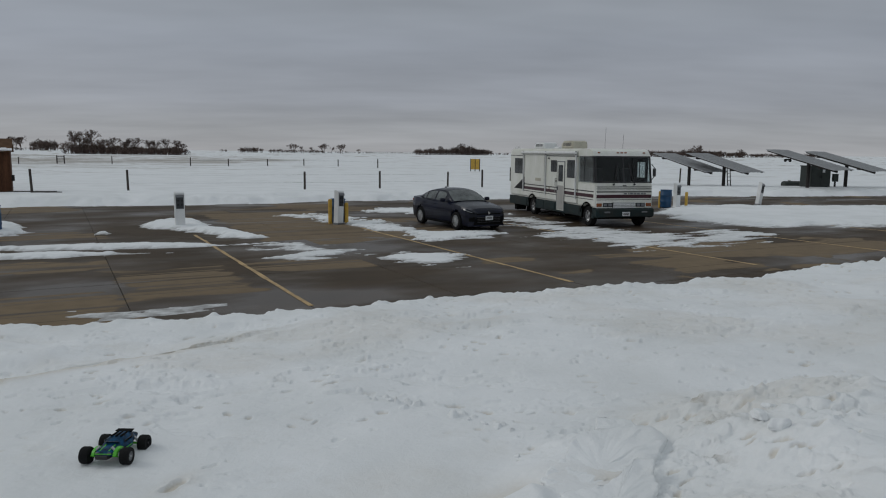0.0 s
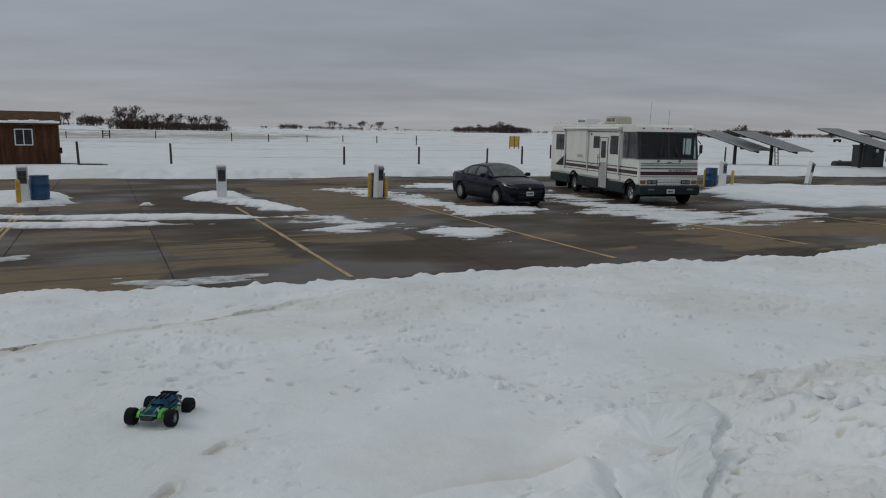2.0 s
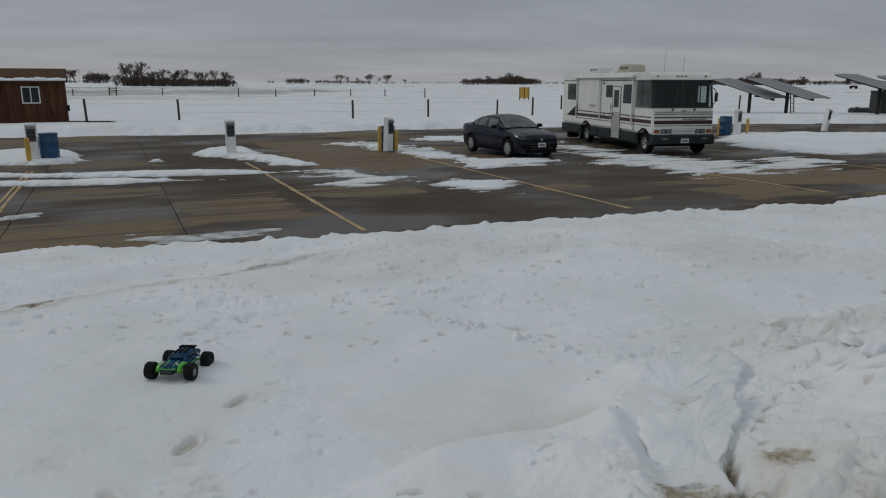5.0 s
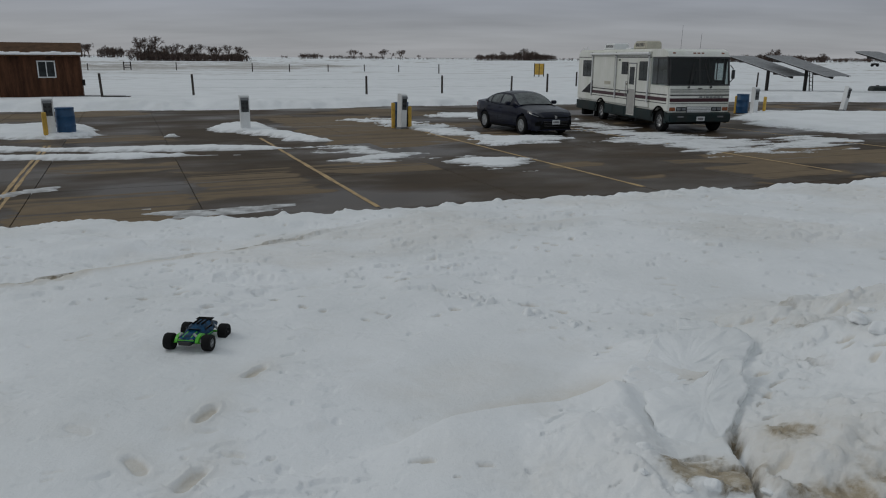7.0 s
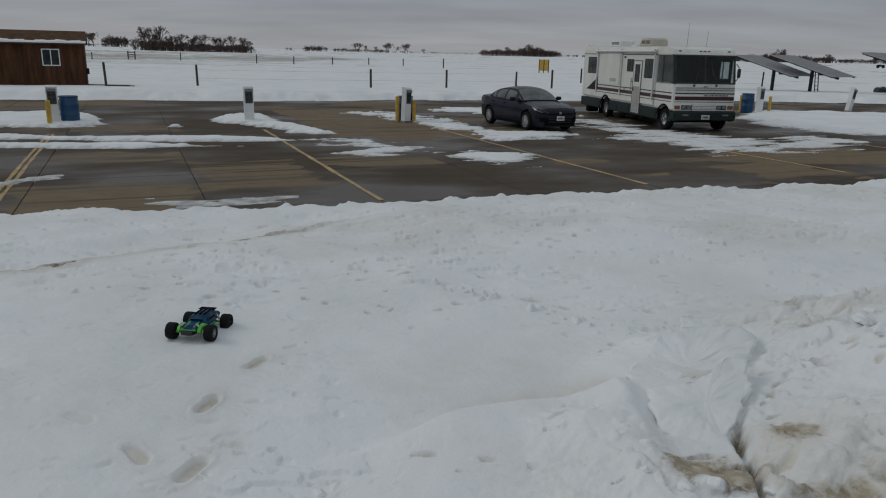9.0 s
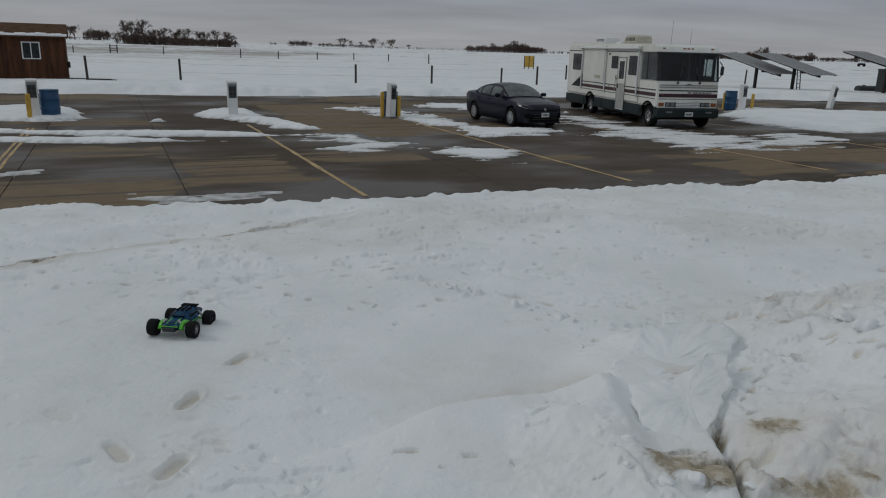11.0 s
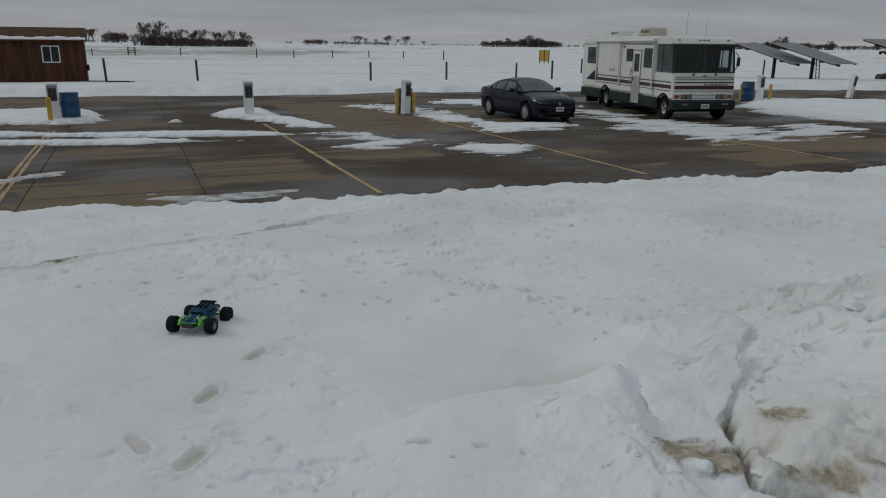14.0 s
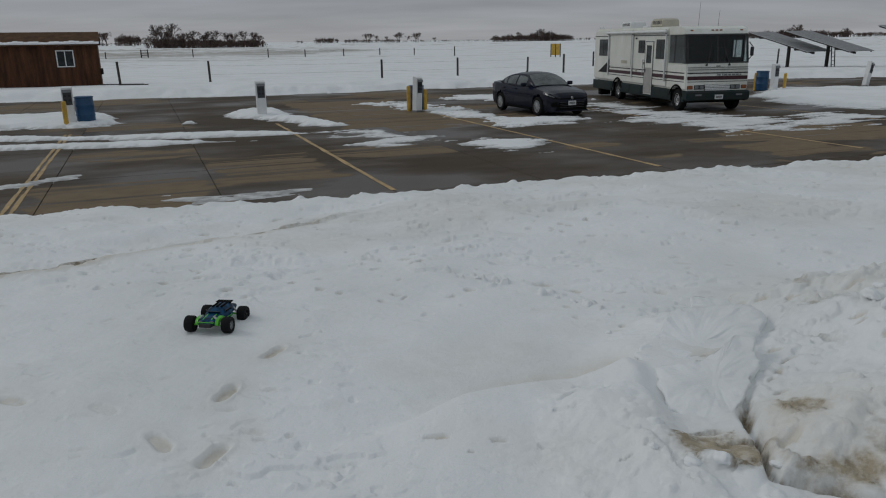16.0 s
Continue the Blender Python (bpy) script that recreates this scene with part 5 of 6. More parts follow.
# ---------------------------------------------------------------- radio-controlled truck
def build_toy_truck(m):
    t = thing("toy_truck", m, "blue and neon green radio-controlled truck with fat tyres on snow", "toy car")
    bm = bmesh.new()
    prism(bm, [(-0.19, 0.062), (-0.14, 0.050), (0.15, 0.050), (0.19, 0.075), (0.15, 0.085), (-0.15, 0.08)], -0.055, 0.055, 0.006)
    part("chassis", bm, M_BLACK, t)

    def shell(name, prof, w_low, w_top, ma, lab=""):
        """A lofted hull from rows of (y, low z, top z, width share)."""
        bm2 = bmesh.new()
        g = []
        for y, z0, z1, k in prof:
            a, b = w_low * k, w_top * k
            ring = [(-a, z0), (-a, z0 + (z1 - z0) * 0.45), (-b - (a - b) * 0.3, z0 + (z1 - z0) * 0.8), (-b * 0.8, z1), (0, z1 + 0.004), (b * 0.8, z1), (b + (a - b) * 0.3, z0 + (z1 - z0) * 0.8), (a, z0 + (z1 - z0) * 0.45), (a, z0)]
            g.append([bm2.verts.new((x, y, z)) for x, z in ring])
        for a, b in zip(g, g[1:]):
            for j in range(8):
                bm2.faces.new((a[j], b[j], b[j + 1], a[j + 1]))
            bm2.faces.new((a[8], b[8], b[0], a[0]))
        bm2.faces.new(g[0])
        bm2.faces.new(list(reversed(g[-1])))
        bmesh.ops.recalc_face_normals(bm2, faces=bm2.faces)
        return smooth(part(name, bm2, ma, t, lab), 40)

    body = shell("body_shell", [(-0.215, 0.088, 0.100, 0.55), (-0.200, 0.082, 0.122, 0.72), (-0.16, 0.080, 0.138, 0.78), (-0.10, 0.076, 0.148, 0.80), (-0.055, 0.072, 0.152, 0.92),
                                (0.0, 0.070, 0.152, 1.0), (0.08, 0.072, 0.150, 1.0), (0.11, 0.095, 0.152, 0.84), (0.19, 0.105, 0.158, 0.80), (0.230, 0.125, 0.156, 0.72)], 0.092, 0.078, M_RCBLUE, "glossy blue-black polycarbonate shell")
    shell("cab", [(-0.080, 0.138, 0.146, 0.86), (-0.02, 0.138, 0.192, 0.92), (0.02, 0.138, 0.206, 0.95), (0.10, 0.138, 0.212, 0.95), (0.145, 0.138, 0.210, 0.92), (0.165, 0.138, 0.170, 0.88)], 0.080, 0.060, M_RCBLUE)
    for x in (-0.036, 0.0, 0.036):
        bm = bmesh.new()
        box(bm, x - 0.009, 0.0, 0.203, x + 0.009, 0.135, 0.219, 0.004)
        part("roof_rib", bm, M_CHASSIS, body)
    bm = bmesh.new()
    prism(bm, [(0.125, 0.206), (0.175, 0.214), (0.178, 0.220), (0.120, 0.219)], -0.066, 0.066, 0.003)
    part("spoiler", bm, M_CHASSIS, body)
    bm = bmesh.new()
    box(bm, -0.062, -0.214, 0.098, 0.062, -0.196, 0.112, 0.004)
    part("nose_stripe", bm, M_RCGREEN, body)
    for x in (-0.045, 0.045):
        bm = bmesh.new()
        box(bm, x - 0.014, -0.212, 0.113, x + 0.014, -0.196, 0.122, 0.003)
        part("headlight", bm, M_LENS, body)
    for s in (-1, 1):
        bm = bmesh.new()
        arc = [(math.cos(a), math.sin(a)) for a in [math.pi * (0.02 + 0.98 * k / 12) for k in range(13)]]
        loops = []
        for rr, xx in ((0.050, 0.098), (0.070, 0.094), (0.076, 0.070), (0.056, 0.070)):
            loops.append([bm.verts.new((s * xx, -0.125 + rr * 1.05 * c, 0.078 + rr * q)) for c, q in arc])
        for u, v in zip(loops, loops[1:] + loops[:1]):
            for k in range(12):
                bm.faces.new((u[k], u[k + 1], v[k + 1], v[k]))
        for k in (0, 12):
            bm.faces.new([u[k] for u in loops])
        bmesh.ops.recalc_face_normals(bm, faces=bm.faces)
        smooth(part("fender", bm, M_RCGREEN, body, "neon green fender"))
        bm = bmesh.new()
        box(bm, s * 0.034 - 0.005, -0.05, -0.003, s * 0.034 + 0.005, 0.055, 0.003, 0.002, m=Matrix.Translation((0, -0.135, 0.142)) @ Matrix.Rotation(radians(12.5), 4, "X"))
        part("bonnet_stripe", bm, M_RCGREEN, body)
        bm = bmesh.new()
        box(bm, s * 0.090 - 0.004, -0.05, 0.088, s * 0.090 + 0.005, 0.07, 0.100, 0.002)
        part("side_stripe", bm, M_RCGREEN, body)
        bm = bmesh.new()
        box(bm, s * 0.0775 - 0.004, -0.02, 0.150, s * 0.0775 + 0.002, 0.10, 0.178, 0.004, m=Matrix())
        part("cab_window", bm, M_RCDARK, body)
        for y in (-0.155, 0.155):
            bm = bmesh.new()
            tube(bm, (s * 0.03, y, 0.062), (s * 0.135, y, 0.060), 0.009, 0.007, n=8)
            tube(bm, (s * 0.03, y + 0.02, 0.062), (s * 0.135, y, 0.060), 0.006, n=6)
            part("suspension_arm", bm, M_RCGREEN, t, "neon green suspension arm")
        for y in (-0.15, 0.15):
            bm = bmesh.new()
            tube(bm, (s * 0.045, y - 0.012 * (1 if y < 0 else -1), 0.135), (s * 0.105, y - 0.012 * (1 if y < 0 else -1), 0.068), 0.010, n=10)
            part("shock", bm, M_ALLOY, t)
            wheel(t, s * 0.152, y, 0.064, 0.066, s, M_ALLOY if y < 0 else M_BLACK, 0.55)
    bm = bmesh.new()
    q = Matrix.Translation((0, -0.054, 0.165)) @ Matrix.Rotation(radians(-38), 4, "X")
    box(bm, -0.052, -0.028, -0.003, 0.052, 0.028, 0.003, 0.002, m=q)
    part("windscreen", bm, M_RCDARK, body)
    bm = bmesh.new()
    prism(bm, [(-0.235, 0.060), (-0.235, 0.085), (-0.215, 0.088), (-0.19, 0.070), (-0.19, 0.055)], -0.05, 0.05, 0.006)
    part("front_bumper", bm, M_BLACK, t)
    # the shell sits low over the chassis
    for ob in [body, *body.children] + [c for c in t.children if c.name.startswith("cab")]:
        for v in ob.data.vertices:
            v.co.z = 0.070 + (v.co.z - 0.070) * 0.66
    return t


# ---------------------------------------------------------------- solar tables
def build_solar(x, y, z, w=3.0, l=5.4, tilt=15.5):
    g = ground_z(x, y)
    t = thing("solar_array", pose(x, y, g - 0.05, 0, 0, 30.2), "grey tilted solar panels on a dark steel pole over snow", "solar panel", "solar arrays")
    hz = z - g + 0.05
    bm = bmesh.new()
    tube(bm, (0, 0, -0.2), (0, 0, hz - 0.12), 0.13, n=16)
    part("pole", bm, M_STEEL, t)
    q = Matrix.Translation((0, 0, hz)) @ Matrix.Rotation(radians(tilt), 4, "X")
    rk = bmesh.new()
    for s in (-0.9, 0.9):
        box(rk, s * w / 2 - 0.05, -l / 2 + 0.1, -0.12, s * w / 2 + 0.05, l / 2 - 0.1, -0.04, m=q)
    for k in (-0.3, 0.3):
        box(rk, -w / 2 + 0.05, k * l - 0.06, -0.22, w / 2 - 0.05, k * l + 0.06, -0.12, m=q)
    box(rk, -0.09, -l * 0.42, -0.34, 0.09, l * 0.42, -0.20, m=q)
    rack = part("rack", rk, M_STEEL, t)
    nx, ny = 3, 5
    for i in range(nx):
        for j in range(ny):
            bm = bmesh.new()
            a, b = w / nx, l / ny
            x0, y0 = -w / 2 + i * a, -l / 2 + j * b
            o = 0.06 * (i % 2)
            box(bm, x0 + 0.012, y0 + 0.012 + o, -0.035, x0 + a - 0.012, y0 + b - 0.012 + o, 0.003, m=q)
            p = part("panel", bm, M_ALLOY, t)
            bm = bmesh.new()
            box(bm, x0 + 0.035, y0 + 0.035 + o, 0.0, x0 + a - 0.035, y0 + b - 0.035 + o, 0.007, m=q)
            part("cell_sheet", bm, M_SOLAR, p)
    return t


# ---------------------------------------------------------------- shed
def build_shed():
    X0, X1, Y0, Y1, Z0, ZE, ZR = -31.0, -20.85, 44.6, 46.9, 0.05, 2.58, 3.28
    t = thing("shed", Matrix.Translation((X1, Y0, 0)) @ pose(0, 0, 0, 0, 0, 23) @ Matrix.Translation((-X1, -Y0, 0)), "red-brown wooden shed with white window and shingle roof in snow", "shed")
    wd, wu = (-23.02, 1.44), (-22.20, 2.28)
    bm = bmesh.new()
    for a in ((X0, Z0, wd[0], ZE), (wu[0], Z0, X1, ZE), (wd[0], Z0, wu[0], wd[1]), (wd[0], wu[1], wu[0], ZE)):
        box(bm, a[0], Y0, a[1], a[2], Y0 + 0.12, a[3])
    bmesh.ops.remove_doubles(bm, verts=bm.verts, dist=0.0005)
    part("front_wall", bm, M_SHED, t)
    for xx in (X0 + 0.06, X1 - 0.06):
        bm = bmesh.new()
        prism(bm, [(Y0 + 0.121, Z0), (Y1, Z0), (Y1, ZE), (45.85, ZR - 0.06), (Y0 + 0.121, ZE)], xx - 0.06, xx + 0.06)
        part("end_wall", bm, M_SHED, t)
    bm = bmesh.new()
    box(bm, X0 + 0.12, Y1 - 0.12, Z0, X1 - 0.12, Y1, ZE)
    part("back_wall", bm, M_SHED, t)
    for pts in ([(Y0 - 0.30, ZE + 0.02), (45.85, ZR), (45.85, ZR + 0.09), (Y0 - 0.30, ZE + 0.11)], [(Y1 + 0.3, ZE + 0.0), (45.85, ZR), (45.85, ZR + 0.09), (Y1 + 0.3, ZE + 0.09)]):
        bm = bmesh.new()
        prism(bm, pts, X0 - 0.2, X1 + 0.14)
        part("roof", bm, M_SHINGLE, t)
    bm = bmesh.new()
    n = 40
    for k in range(n):
        x0, x1 = X0 - 0.2 + (X1 + 0.34 - X0) * k / n, X0 - 0.2 + (X1 + 0.34 - X0) * (k + 1) / n
        h = 0.07 + 0.025 * math.sin(k * 1.7) + 0.02 * math.sin(k * 0.6)
        prism(bm, [(Y0 - 0.33, ZE + 0.09), (Y0 - 0.02, ZE + 0.20), (Y0 - 0.08, ZE + 0.18 + h), (Y0 - 0.33, ZE + 0.09 + h)], x0, x1)
    part("eave_snow", bm, M_SNOWCAP, t, "snow left along the eave")
    for xx in (X1 - 0.05, X0 + 0.05):
        bm = bmesh.new()
        box(bm, xx - 0.07, Y0 - 0.025, Z0, xx + 0.07, Y0 - 0.002, ZE)
        part("corner_board", bm, M_SHED, t)
    bm = bmesh.new()
    for a in ((wd[0] - 0.06, wd[1] - 0.06, wu[0] + 0.06, wd[1]), (wd[0] - 0.06, wu[1], wu[0] + 0.06, wu[1] + 0.06), (wd[0] - 0.06, wd[1], wd[0], wu[1]),
              (wu[0], wd[1], wu[0] + 0.06, wu[1]), (-22.635, wd[1], -22.585, wu[1])):
        box(bm, a[0], Y0 - 0.035, a[1], a[2], Y0 + 0.05, a[3])
    wf = part("window", bm, M_TRIM, t, "white sliding window")
    for a, b in ((wd[0], -22.635), (-22.585, wu[0])):
        bm = bmesh.new()
        box(bm, a, Y0 + 0.01, wd[1], b, Y0 + 0.03, wu[1])
        part("pane", bm, M_GLASS, wf)
    bm = bmesh.new()
    box(bm, -27.15, Y0 - 0.04, 0.12, -26.22, Y0 - 0.003, 2.20, 0.01)
    d = part("door", bm, M_TRIM, t, "pale shed door")
    bm = bmesh.new()
    tube(bm, (-26.32, Y0 - 0.10, 1.15), (-26.32, Y0 - 0.04, 1.15), 0.035, n=10)
    part("knob", bm, M_ALLOY, d)
    bm = bmesh.new()
    box(bm, X1 + 0.01, 45.2, 0.9, X1 + 0.16, 45.5, 1.25, 0.02)
    part("meter_box", bm, M_STEEL, t)


# ---------------------------------------------------------------- bare trees and thickets
def grow(vs, fs, p, d, length, r, depth, rng, spread):
    """A limb of three-sided tubes that forks until it is a twig."""
    q = p + d * length
    u = d.orthogonal().normalized()
    w = d.cross(u)
    b = len(vs)
    for c, rr in ((p, r), (q, r * 0.62)):
        for k in range(3):
            a = 2.0944 * k
            vs.append(c + (u * math.cos(a) + w * math.sin(a)) * rr)
    for k in range(3):
        fs.append((b + k, b + (k + 1) % 3, b + 3 + (k + 1) % 3, b + 3 + k))
    if depth == 0:
        return
    for k in range(rng.choice((2, 3, 3))):
        a = rng.uniform(0, 6.283)
        n = (d + (u * math.cos(a) + w * math.sin(a)) * rng.uniform(0.3, spread) + Vector((0, 0, 0.12))).normalized()
        grow(vs, fs, p + d * length * rng.uniform(0.55, 1.0), n, length * rng.uniform(0.62, 0.85), r * 0.70, depth - 1, rng, spread)


def tree_mesh(name, seed, depth, spread, stems=1, length=0.28, r=0.030):
    """A bare tree about 1 high."""
    rng = random.Random(seed)
    vs, fs = [], []
    for s in range(stems):
        a = rng.uniform(0, 6.283)
        lean = 0.12 if stems == 1 else 0.55
        d = Vector((math.cos(a) * lean * rng.random(), math.sin(a) * lean * rng.random(), 1)).normalized()
        o = Vector((math.cos(a), math.sin(a), 0)) * (0.0 if stems == 1 else rng.uniform(0, 0.45))
        grow(vs, fs, o + Vector((0, 0, -0.02)), d, length * rng.uniform(0.85, 1.1), r, depth, rng, spread)
    return vs, fs


def as_object(name, vs, fs, ma, parent=None):
    me = bpy.data.meshes.new(name)
    me.from_pydata([tuple(v) for v in vs], [], fs)
    me.materials.append(ma)
    ob = new(name, me)
    ob.parent = parent
    return ob


def build_tree(seed, label):
    t = thing("bare_tree", pose(0, 0, 0), label, "tree", "bare trees")
    vs, fs = tree_mesh("t", seed, 7, 0.95)
    as_object("trunk", vs[:6], fs[:3], M_BARK, t)
    as_object("crown", vs, fs, M_TWIG, t)
    return t


def build_thicket(name, label, spots, seed):
    """Scrub seen far off: many bushes in one mesh."""
    rng = random.Random(seed)
    kinds = [tree_mesh("b", seed + k, 4, 1.2, 5, 0.34, 0.030) for k in range(3)]
    vs, fs = [], []
    for x, y, h, wd in spots:
        kv, kf = kinds[rng.randrange(3)]
        c, s = math.cos(rng.uniform(0, 6.28)), math.sin(rng.uniform(0, 6.28))
        z = ground_z(x, y) - 0.1
        b = len(vs)
        vs += [Vector((x + (v.x * c - v.y * s) * wd, y + (v.x * s + v.y * c) * wd, z + v.z * h)) for v in kv]
        fs += [tuple(i + b for i in f) for f in kf]
    ob = as_object(name, vs, fs, M_TWIG)
    tagged(ob, label, "thicket", kind="stuff")


build_pedestal(-12.71, 24.6, 24)
build_pedestal(-6.83, 26.75, 24)
build_pedestal(-1.28, 28.15, 52, 3.0)
build_pedestal(15.70, 36.5, 30)
build_pedestal(21.46, 38.95, 35, 14.0, "leaning white metal hookup pedestal knocked askew, in snow")
build_barrel(-12.38, 25.0, 0)
build_barrel(15.33, 37.0, 40)
build_barrel(-1.32, 28.80, 20)
build_bollard(-12.64, 24.15, 0.85)
build_bollard(-1.60, 28.45, 0.95)
build_bollard(-0.98, 28.65, 0.80)
build_bollard(16.4, 36.9, 0.83)
build_bollard(15.05, 37.1, 0.86)
for fx, fy, fh, fl in ((-18.69, 42.24, 1.3, -2), (-14.73, 45.87, 1.25, -1), (-4.35, 47.8, 1.15, 0), (0.49, 50.2, 1.17, 0), (5.55, 54.2, 1.12, 1),
                       (7.81, 51.99, 1.25, 0), (12.2, 64.5, 1.2, 0), (28.1, 65.1, 1.3, 1)):
    build_fence_post(fx, fy, fh, fl)


def build_wire(a, b, h, r=0.0035):
    """One strand between two posts, with a slight sag."""
    pts = []
    for k in range(7):
        f = k / 6
        x, y = a[0] + (b[0] - a[0]) * f, a[1] + (b[1] - a[1]) * f
        z = (ground_z(*a) * (1 - f) + ground_z(*b) * f) + h - 0.10 * f * (1 - f)
        pts.append(Vector((x, y, z)))
    bm = bmesh.new()
    for p, q in zip(pts, pts[1:]):
        tube(bm, p, q, r, n=5)
    ob = part("fence_wire", bm, M_STEEL)
    tagged(ob, "thin rusty wire strand strung between field fence posts", "fence wire", "field fence wires")


NEAR_POSTS = [(-14.73, 45.87), (-4.35, 47.8), (0.49, 50.2), (5.55, 54.2)]
FAR_POSTS = [(-30.4, 126.2), (-24.1, 125.6), (-18.3, 130), (-12.5, 134.6), (-6.1, 128.9), (0.7, 119)]
for a, b in zip(NEAR_POSTS, NEAR_POSTS[1:]):
    for h in (0.45, 0.95):
        build_wire(a, b, h)
for a, b in zip(FAR_POSTS, FAR_POSTS[1:]):
    build_wire(a, b, 0.95, 0.008)


# ---------------------------------------------------------------- placing the things
build_motorhome(pose(9.443, 27.647, 0, 0, 0, 9.8))
build_sedan(pose(3.82, 26.42, 0.0, 0, 0, 24.5))
build_toy_truck(pose(-1.98, 5.73, ground_z(-1.98, 5.73) - 0.014, -4.0, 0, -7) @ Matrix.Scale(1.05, 4))
build_shed()
build_solar(26.0, 58.4, 2.17)
build_solar(28.05, 56.5, 2.20)
build_solar(32.2, 51.7, 2.50)
build_solar(36.6, 53.8, 2.40)


def build_cabinet():
    t = thing("transformer_cabinet", pose(34.15, 53.9, ground_z(34.15, 53.9) - 0.05, 0, 0, 8), "dark green steel utility cabinet standing in snow", "cabinet")
    bm = bmesh.new()
    box(bm, -0.88, -0.6, 0, 0.88, 0.6, 1.62, 0.03, 2)
    part("housing", bm, M_BOX, t)
    bm = bmesh.new()
    box(bm, -0.92, -0.64, 1.60, 0.92, 0.64, 1.68, 0.02)
    part("lid", bm, M_BOX, t)
    for s in (-1, 1):
        bm = bmesh.new()
        box(bm, min(s * 0.02, s * 0.82), -0.62, 0.08, max(s * 0.02, s * 0.82), -0.598, 1.54, 0.01)
        d = part("door", bm, M_BOX, t)
        bm = bmesh.new()
        box(bm, s * 0.08 - 0.02, -0.65, 0.75, s * 0.08 + 0.02, -0.618, 0.95, 0.008)
        part("handle", bm, M_STEEL, d)
    bm = bmesh.new()
    box(bm, 0.12, -0.628, 1.15, 0.34, -0.619, 1.38)
    part("label_plate", bm, M_PLATE, t)
    t = thing("meter_box", pose(35.6, 53.6, ground_z(35.6, 53.6) - 0.05), "dark utility box on a short post beside a cabinet", "meter box")
    bm = bmesh.new()
    box(bm, -0.05, -0.05, 0, 0.05, 0.05, 0.6)
    part("post", bm, M_STEEL, t)
    bm = bmesh.new()
    box(bm, -0.2, -0.12, 0.45, 0.2, 0.12, 1.05, 0.02)
    part("housing", bm, M_BOX, t)
    t = thing("water_tank", pose(34.6, 57.7, ground_z(34.6, 57.7) - 0.03, 0, 0, 4), "low dark tank lying half buried in snow", "tank")
    bm = bmesh.new()
    prism(bm, [(-0.35, 0.0), (-0.38, 0.18), (-0.28, 0.36), (0.0, 0.43), (0.28, 0.36), (0.38, 0.18), (0.35, 0.0)], -0.85, 0.85, 0.06, 3)
    smooth(part("vessel", bm, M_BOX, t), 50)
    bm = bmesh.new()
    tube(bm, (-0.3, 0, 0.40), (-0.3, 0, 0.47), 0.12, n=14)
    part("filler_cap", bm, M_STEEL, t)


build_cabinet()


def build_ladder(x, y):
    t = thing("ladder", pose(x, y, ground_z(x, y) - 0.05, -6, 0, 30), "thin metal ladder leaning by a solar array", "ladder")
    for s in (-0.2, 0.2):
        bm = bmesh.new()
        box(bm, s - 0.02, -0.03, 0, s + 0.02, 0.03, 1.75)
        part("rail", bm, M_STEEL, t)
    for k in range(6):
        bm = bmesh.new()
        tube(bm, (-0.2, 0, 0.2 + 0.28 * k), (0.2, 0, 0.2 + 0.28 * k), 0.016, n=8)
        part("rung", bm, M_STEEL, t)


build_ladder(28.45, 56.3)


def build_marker(x, y):
    t = thing("field_marker", pose(x, y, ground_z(x, y), 0, 0, -4), "pair of yellow marker boards on dark posts in a snowy field", "marker sign")
    for s in (-0.62, 0.0, 0.62):
        bm = bmesh.new()
        box(bm, s - 0.06, -0.05, -0.1, s + 0.06, 0.05, 1.72)
        part("post", bm, M_POST, t)
    for s in (-0.31, 0.31):
        bm = bmesh.new()
        box(bm, s - 0.26, -0.075, 0.25, s + 0.26, -0.05, 1.70, 0.01)
        part("board", bm, M_YELLOW, t)


build_marker(14.1, 101.4)
for fx, fy, fh in ((-24.1, 125.6, 1.25), (-18.3, 130, 1.2), (-12.5, 134.6, 1.2), (-6.1, 128.9, 1.2), (0.7, 119, 1.45), (-47, 137.9, 1.4), (-30.4, 126.2, 1.45), (-61.2, 133.8, 1.2)):
    build_fence_post(fx, fy, fh, 0, 0.09)


def build_gate(x, y):
    t = thing("field_gate", pose(x, y, ground_z(x, y), 0, 0, 10), "small weathered wooden gate in a snowy field", "gate")
    for s in (-0.6, 0.6):
        bm = bmesh.new()
        box(bm, s - 0.09, -0.09, -0.1, s + 0.09, 0.09, 1.5)
        part("post", bm, M_POST, t)
    for z in (0.4, 0.8, 1.2):
        bm = bmesh.new()
        box(bm, -0.55, -0.03, z, 0.55, 0.03, z + 0.12)
        part("rail", bm, M_POST, t)


build_gate(-56.2, 138.7)


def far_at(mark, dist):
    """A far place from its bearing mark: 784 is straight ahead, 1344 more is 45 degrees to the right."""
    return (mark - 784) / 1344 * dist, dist


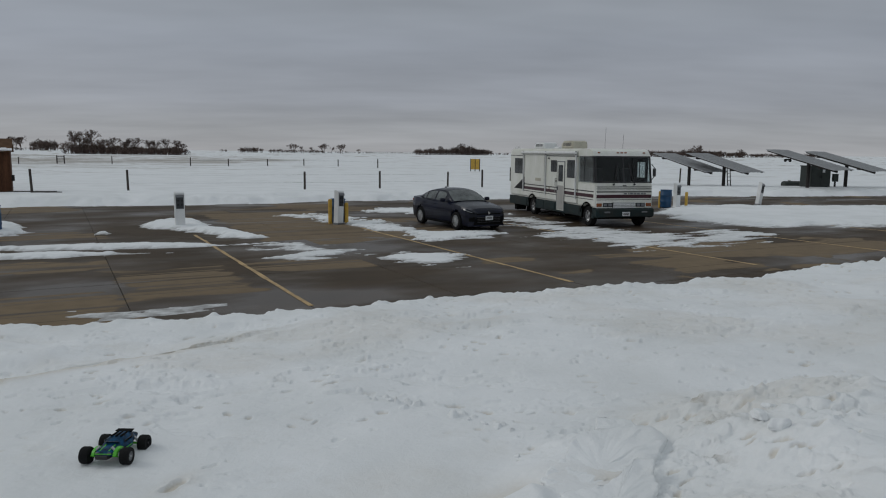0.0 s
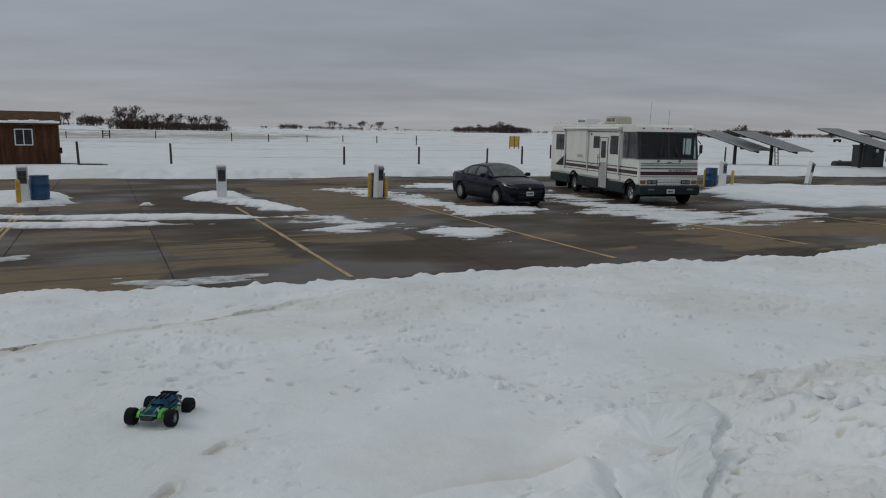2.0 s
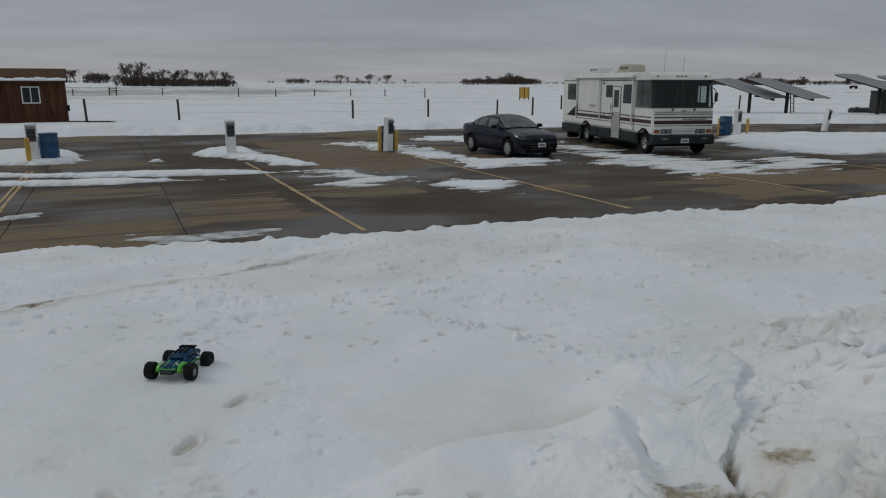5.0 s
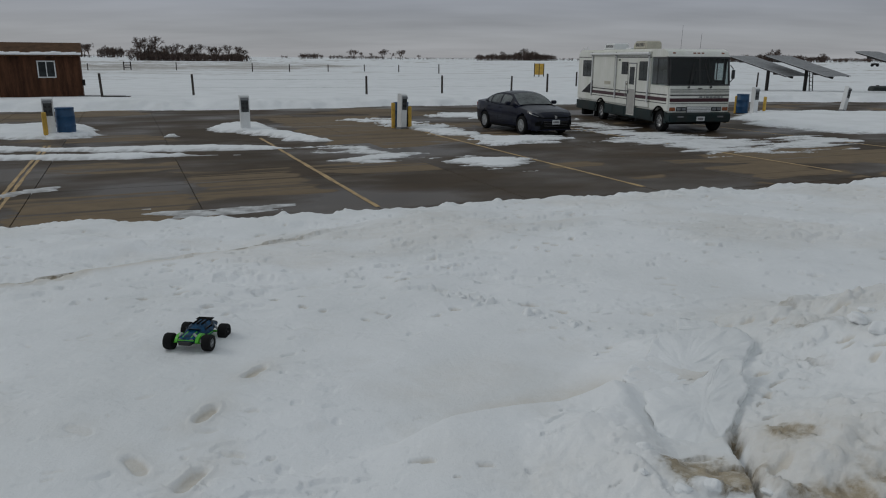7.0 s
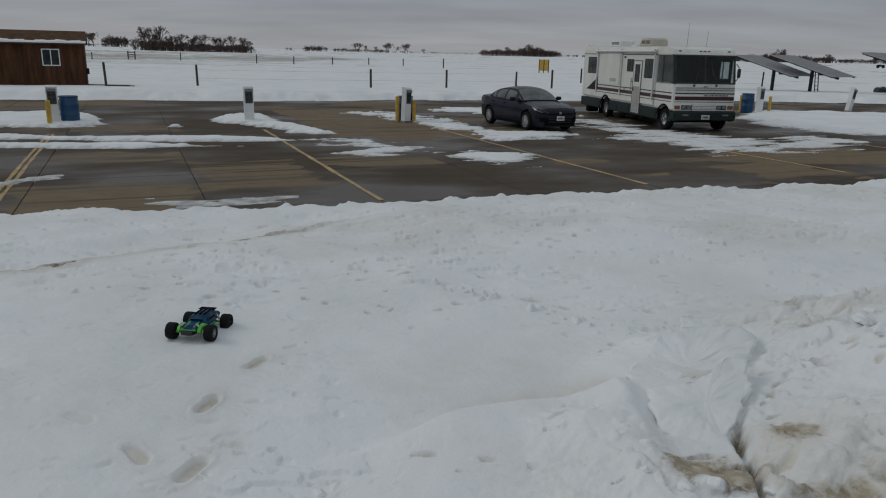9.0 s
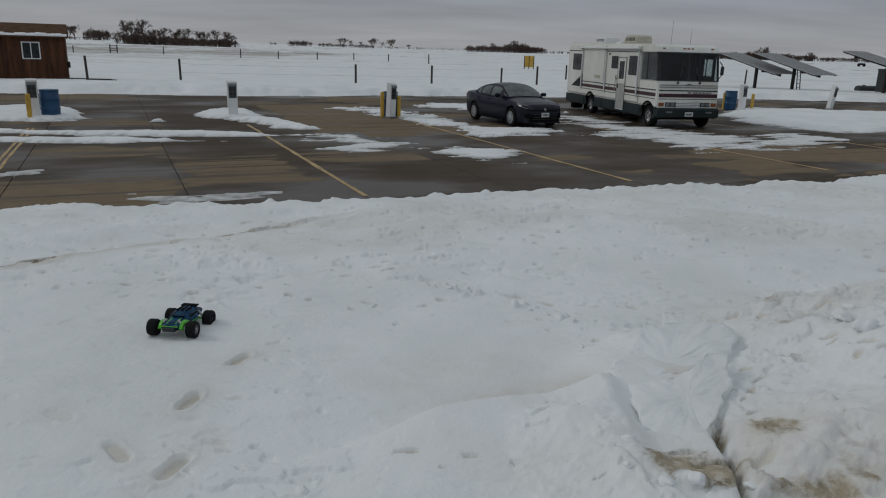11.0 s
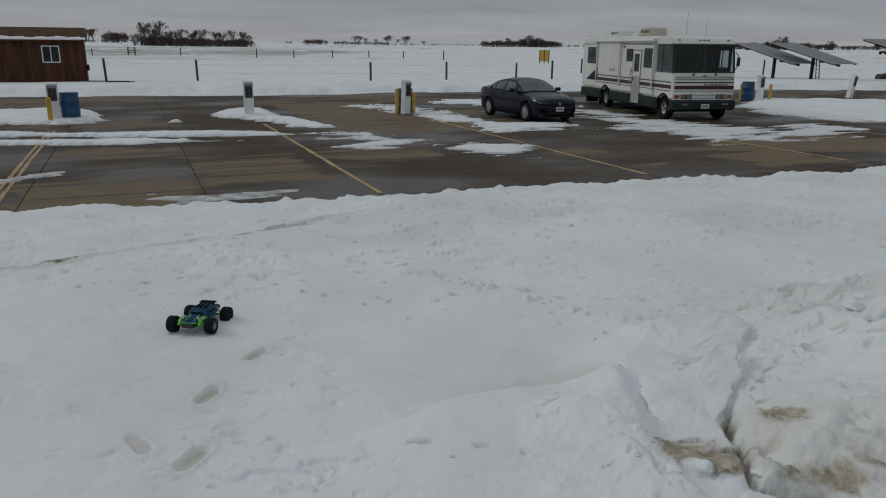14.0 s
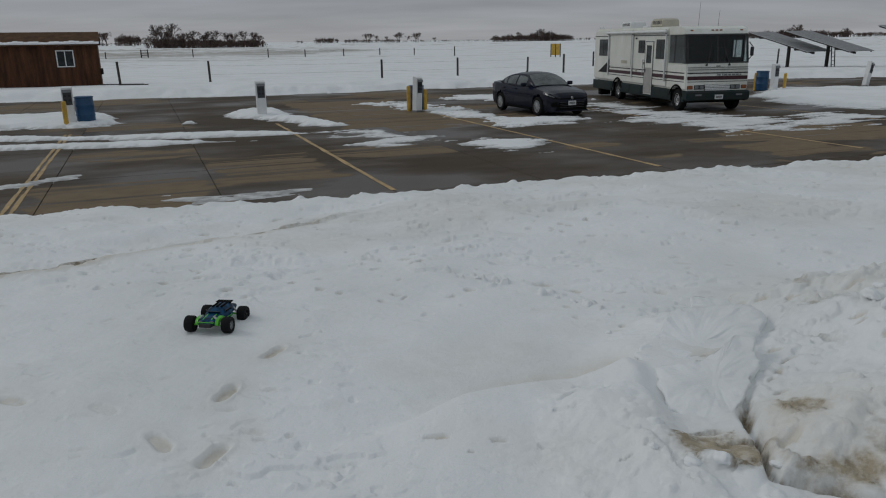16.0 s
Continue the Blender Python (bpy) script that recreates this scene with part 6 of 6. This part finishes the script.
# single bare trees along the horizon, each from one of three shapes
kinds = [build_tree(31, "bare leafless tree on the snowy horizon"), build_tree(47, "bare leafless tree on the snowy horizon"), build_tree(58, "bare leafless tree on the snowy horizon")]
rt = random.Random(4)
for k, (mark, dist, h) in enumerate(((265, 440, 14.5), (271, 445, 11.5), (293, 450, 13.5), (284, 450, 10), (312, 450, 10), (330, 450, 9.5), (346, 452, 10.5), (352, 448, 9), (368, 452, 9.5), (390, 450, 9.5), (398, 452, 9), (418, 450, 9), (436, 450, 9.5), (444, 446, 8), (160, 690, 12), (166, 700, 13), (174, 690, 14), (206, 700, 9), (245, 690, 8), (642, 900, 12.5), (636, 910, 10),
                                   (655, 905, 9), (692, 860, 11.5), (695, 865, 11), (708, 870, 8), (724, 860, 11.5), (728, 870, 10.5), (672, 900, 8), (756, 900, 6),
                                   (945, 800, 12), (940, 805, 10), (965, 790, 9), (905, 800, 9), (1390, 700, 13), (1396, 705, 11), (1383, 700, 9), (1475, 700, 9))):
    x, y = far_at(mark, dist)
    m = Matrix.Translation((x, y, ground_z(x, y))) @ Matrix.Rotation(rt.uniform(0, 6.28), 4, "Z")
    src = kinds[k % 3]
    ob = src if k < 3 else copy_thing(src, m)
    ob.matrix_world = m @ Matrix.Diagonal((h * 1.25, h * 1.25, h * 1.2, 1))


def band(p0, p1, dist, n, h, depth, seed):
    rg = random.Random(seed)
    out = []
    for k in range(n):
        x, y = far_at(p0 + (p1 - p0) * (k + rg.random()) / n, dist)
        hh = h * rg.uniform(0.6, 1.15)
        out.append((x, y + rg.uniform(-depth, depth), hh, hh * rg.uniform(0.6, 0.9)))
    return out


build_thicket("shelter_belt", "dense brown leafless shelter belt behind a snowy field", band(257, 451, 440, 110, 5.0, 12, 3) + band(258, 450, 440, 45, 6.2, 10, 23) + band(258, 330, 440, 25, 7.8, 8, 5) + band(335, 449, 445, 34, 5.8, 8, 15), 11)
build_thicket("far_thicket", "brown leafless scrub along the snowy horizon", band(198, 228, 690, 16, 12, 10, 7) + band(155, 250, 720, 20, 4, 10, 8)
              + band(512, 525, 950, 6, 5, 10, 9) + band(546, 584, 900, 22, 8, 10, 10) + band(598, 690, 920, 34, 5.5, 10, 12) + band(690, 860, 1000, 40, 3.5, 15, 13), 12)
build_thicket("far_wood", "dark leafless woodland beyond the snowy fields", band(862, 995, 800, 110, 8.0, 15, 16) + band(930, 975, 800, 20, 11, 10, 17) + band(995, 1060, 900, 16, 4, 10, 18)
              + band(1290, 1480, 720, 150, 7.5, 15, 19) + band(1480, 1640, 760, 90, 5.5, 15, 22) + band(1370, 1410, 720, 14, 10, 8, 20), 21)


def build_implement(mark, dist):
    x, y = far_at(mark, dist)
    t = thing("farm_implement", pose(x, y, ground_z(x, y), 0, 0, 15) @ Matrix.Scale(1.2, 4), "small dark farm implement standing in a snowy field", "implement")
    bm = bmesh.new()
    box(bm, -1.5, -0.15, 0.5, 1.5, 0.15, 0.75, 0.03)
    part("frame_beam", bm, M_STEEL, t)
    for s in (-1.1, 1.1):
        bm = bmesh.new()
        tube(bm, (s - 0.15, 0, 0.55), (s + 0.15, 0, 0.55), 0.55, n=18)
        part("wheel", bm, M_RUBBER, t)
    bm = bmesh.new()
    box(bm, -0.5, -0.3, 0.75, 0.4, 0.3, 1.15, 0.05)
    part("hopper", bm, M_STEEL, t)


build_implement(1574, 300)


def build_plank(x, y, turn, l):
    t = thing("plank", pose(x, y, ground_z(x, y) + 0.01, 0, 0, turn), "dark weathered plank lying on the snow by a shed", "plank", "planks by the shed")
    bm = bmesh.new()
    box(bm, -l / 2, -0.1, -0.02, l / 2, 0.1, 0.04, 0.006)
    part("board", bm, M_POST, t)


build_plank(-19.2, 43.4, 3, 2.6)
build_plank(-17.9, 42.3, -4, 1.5)
build_pavement()
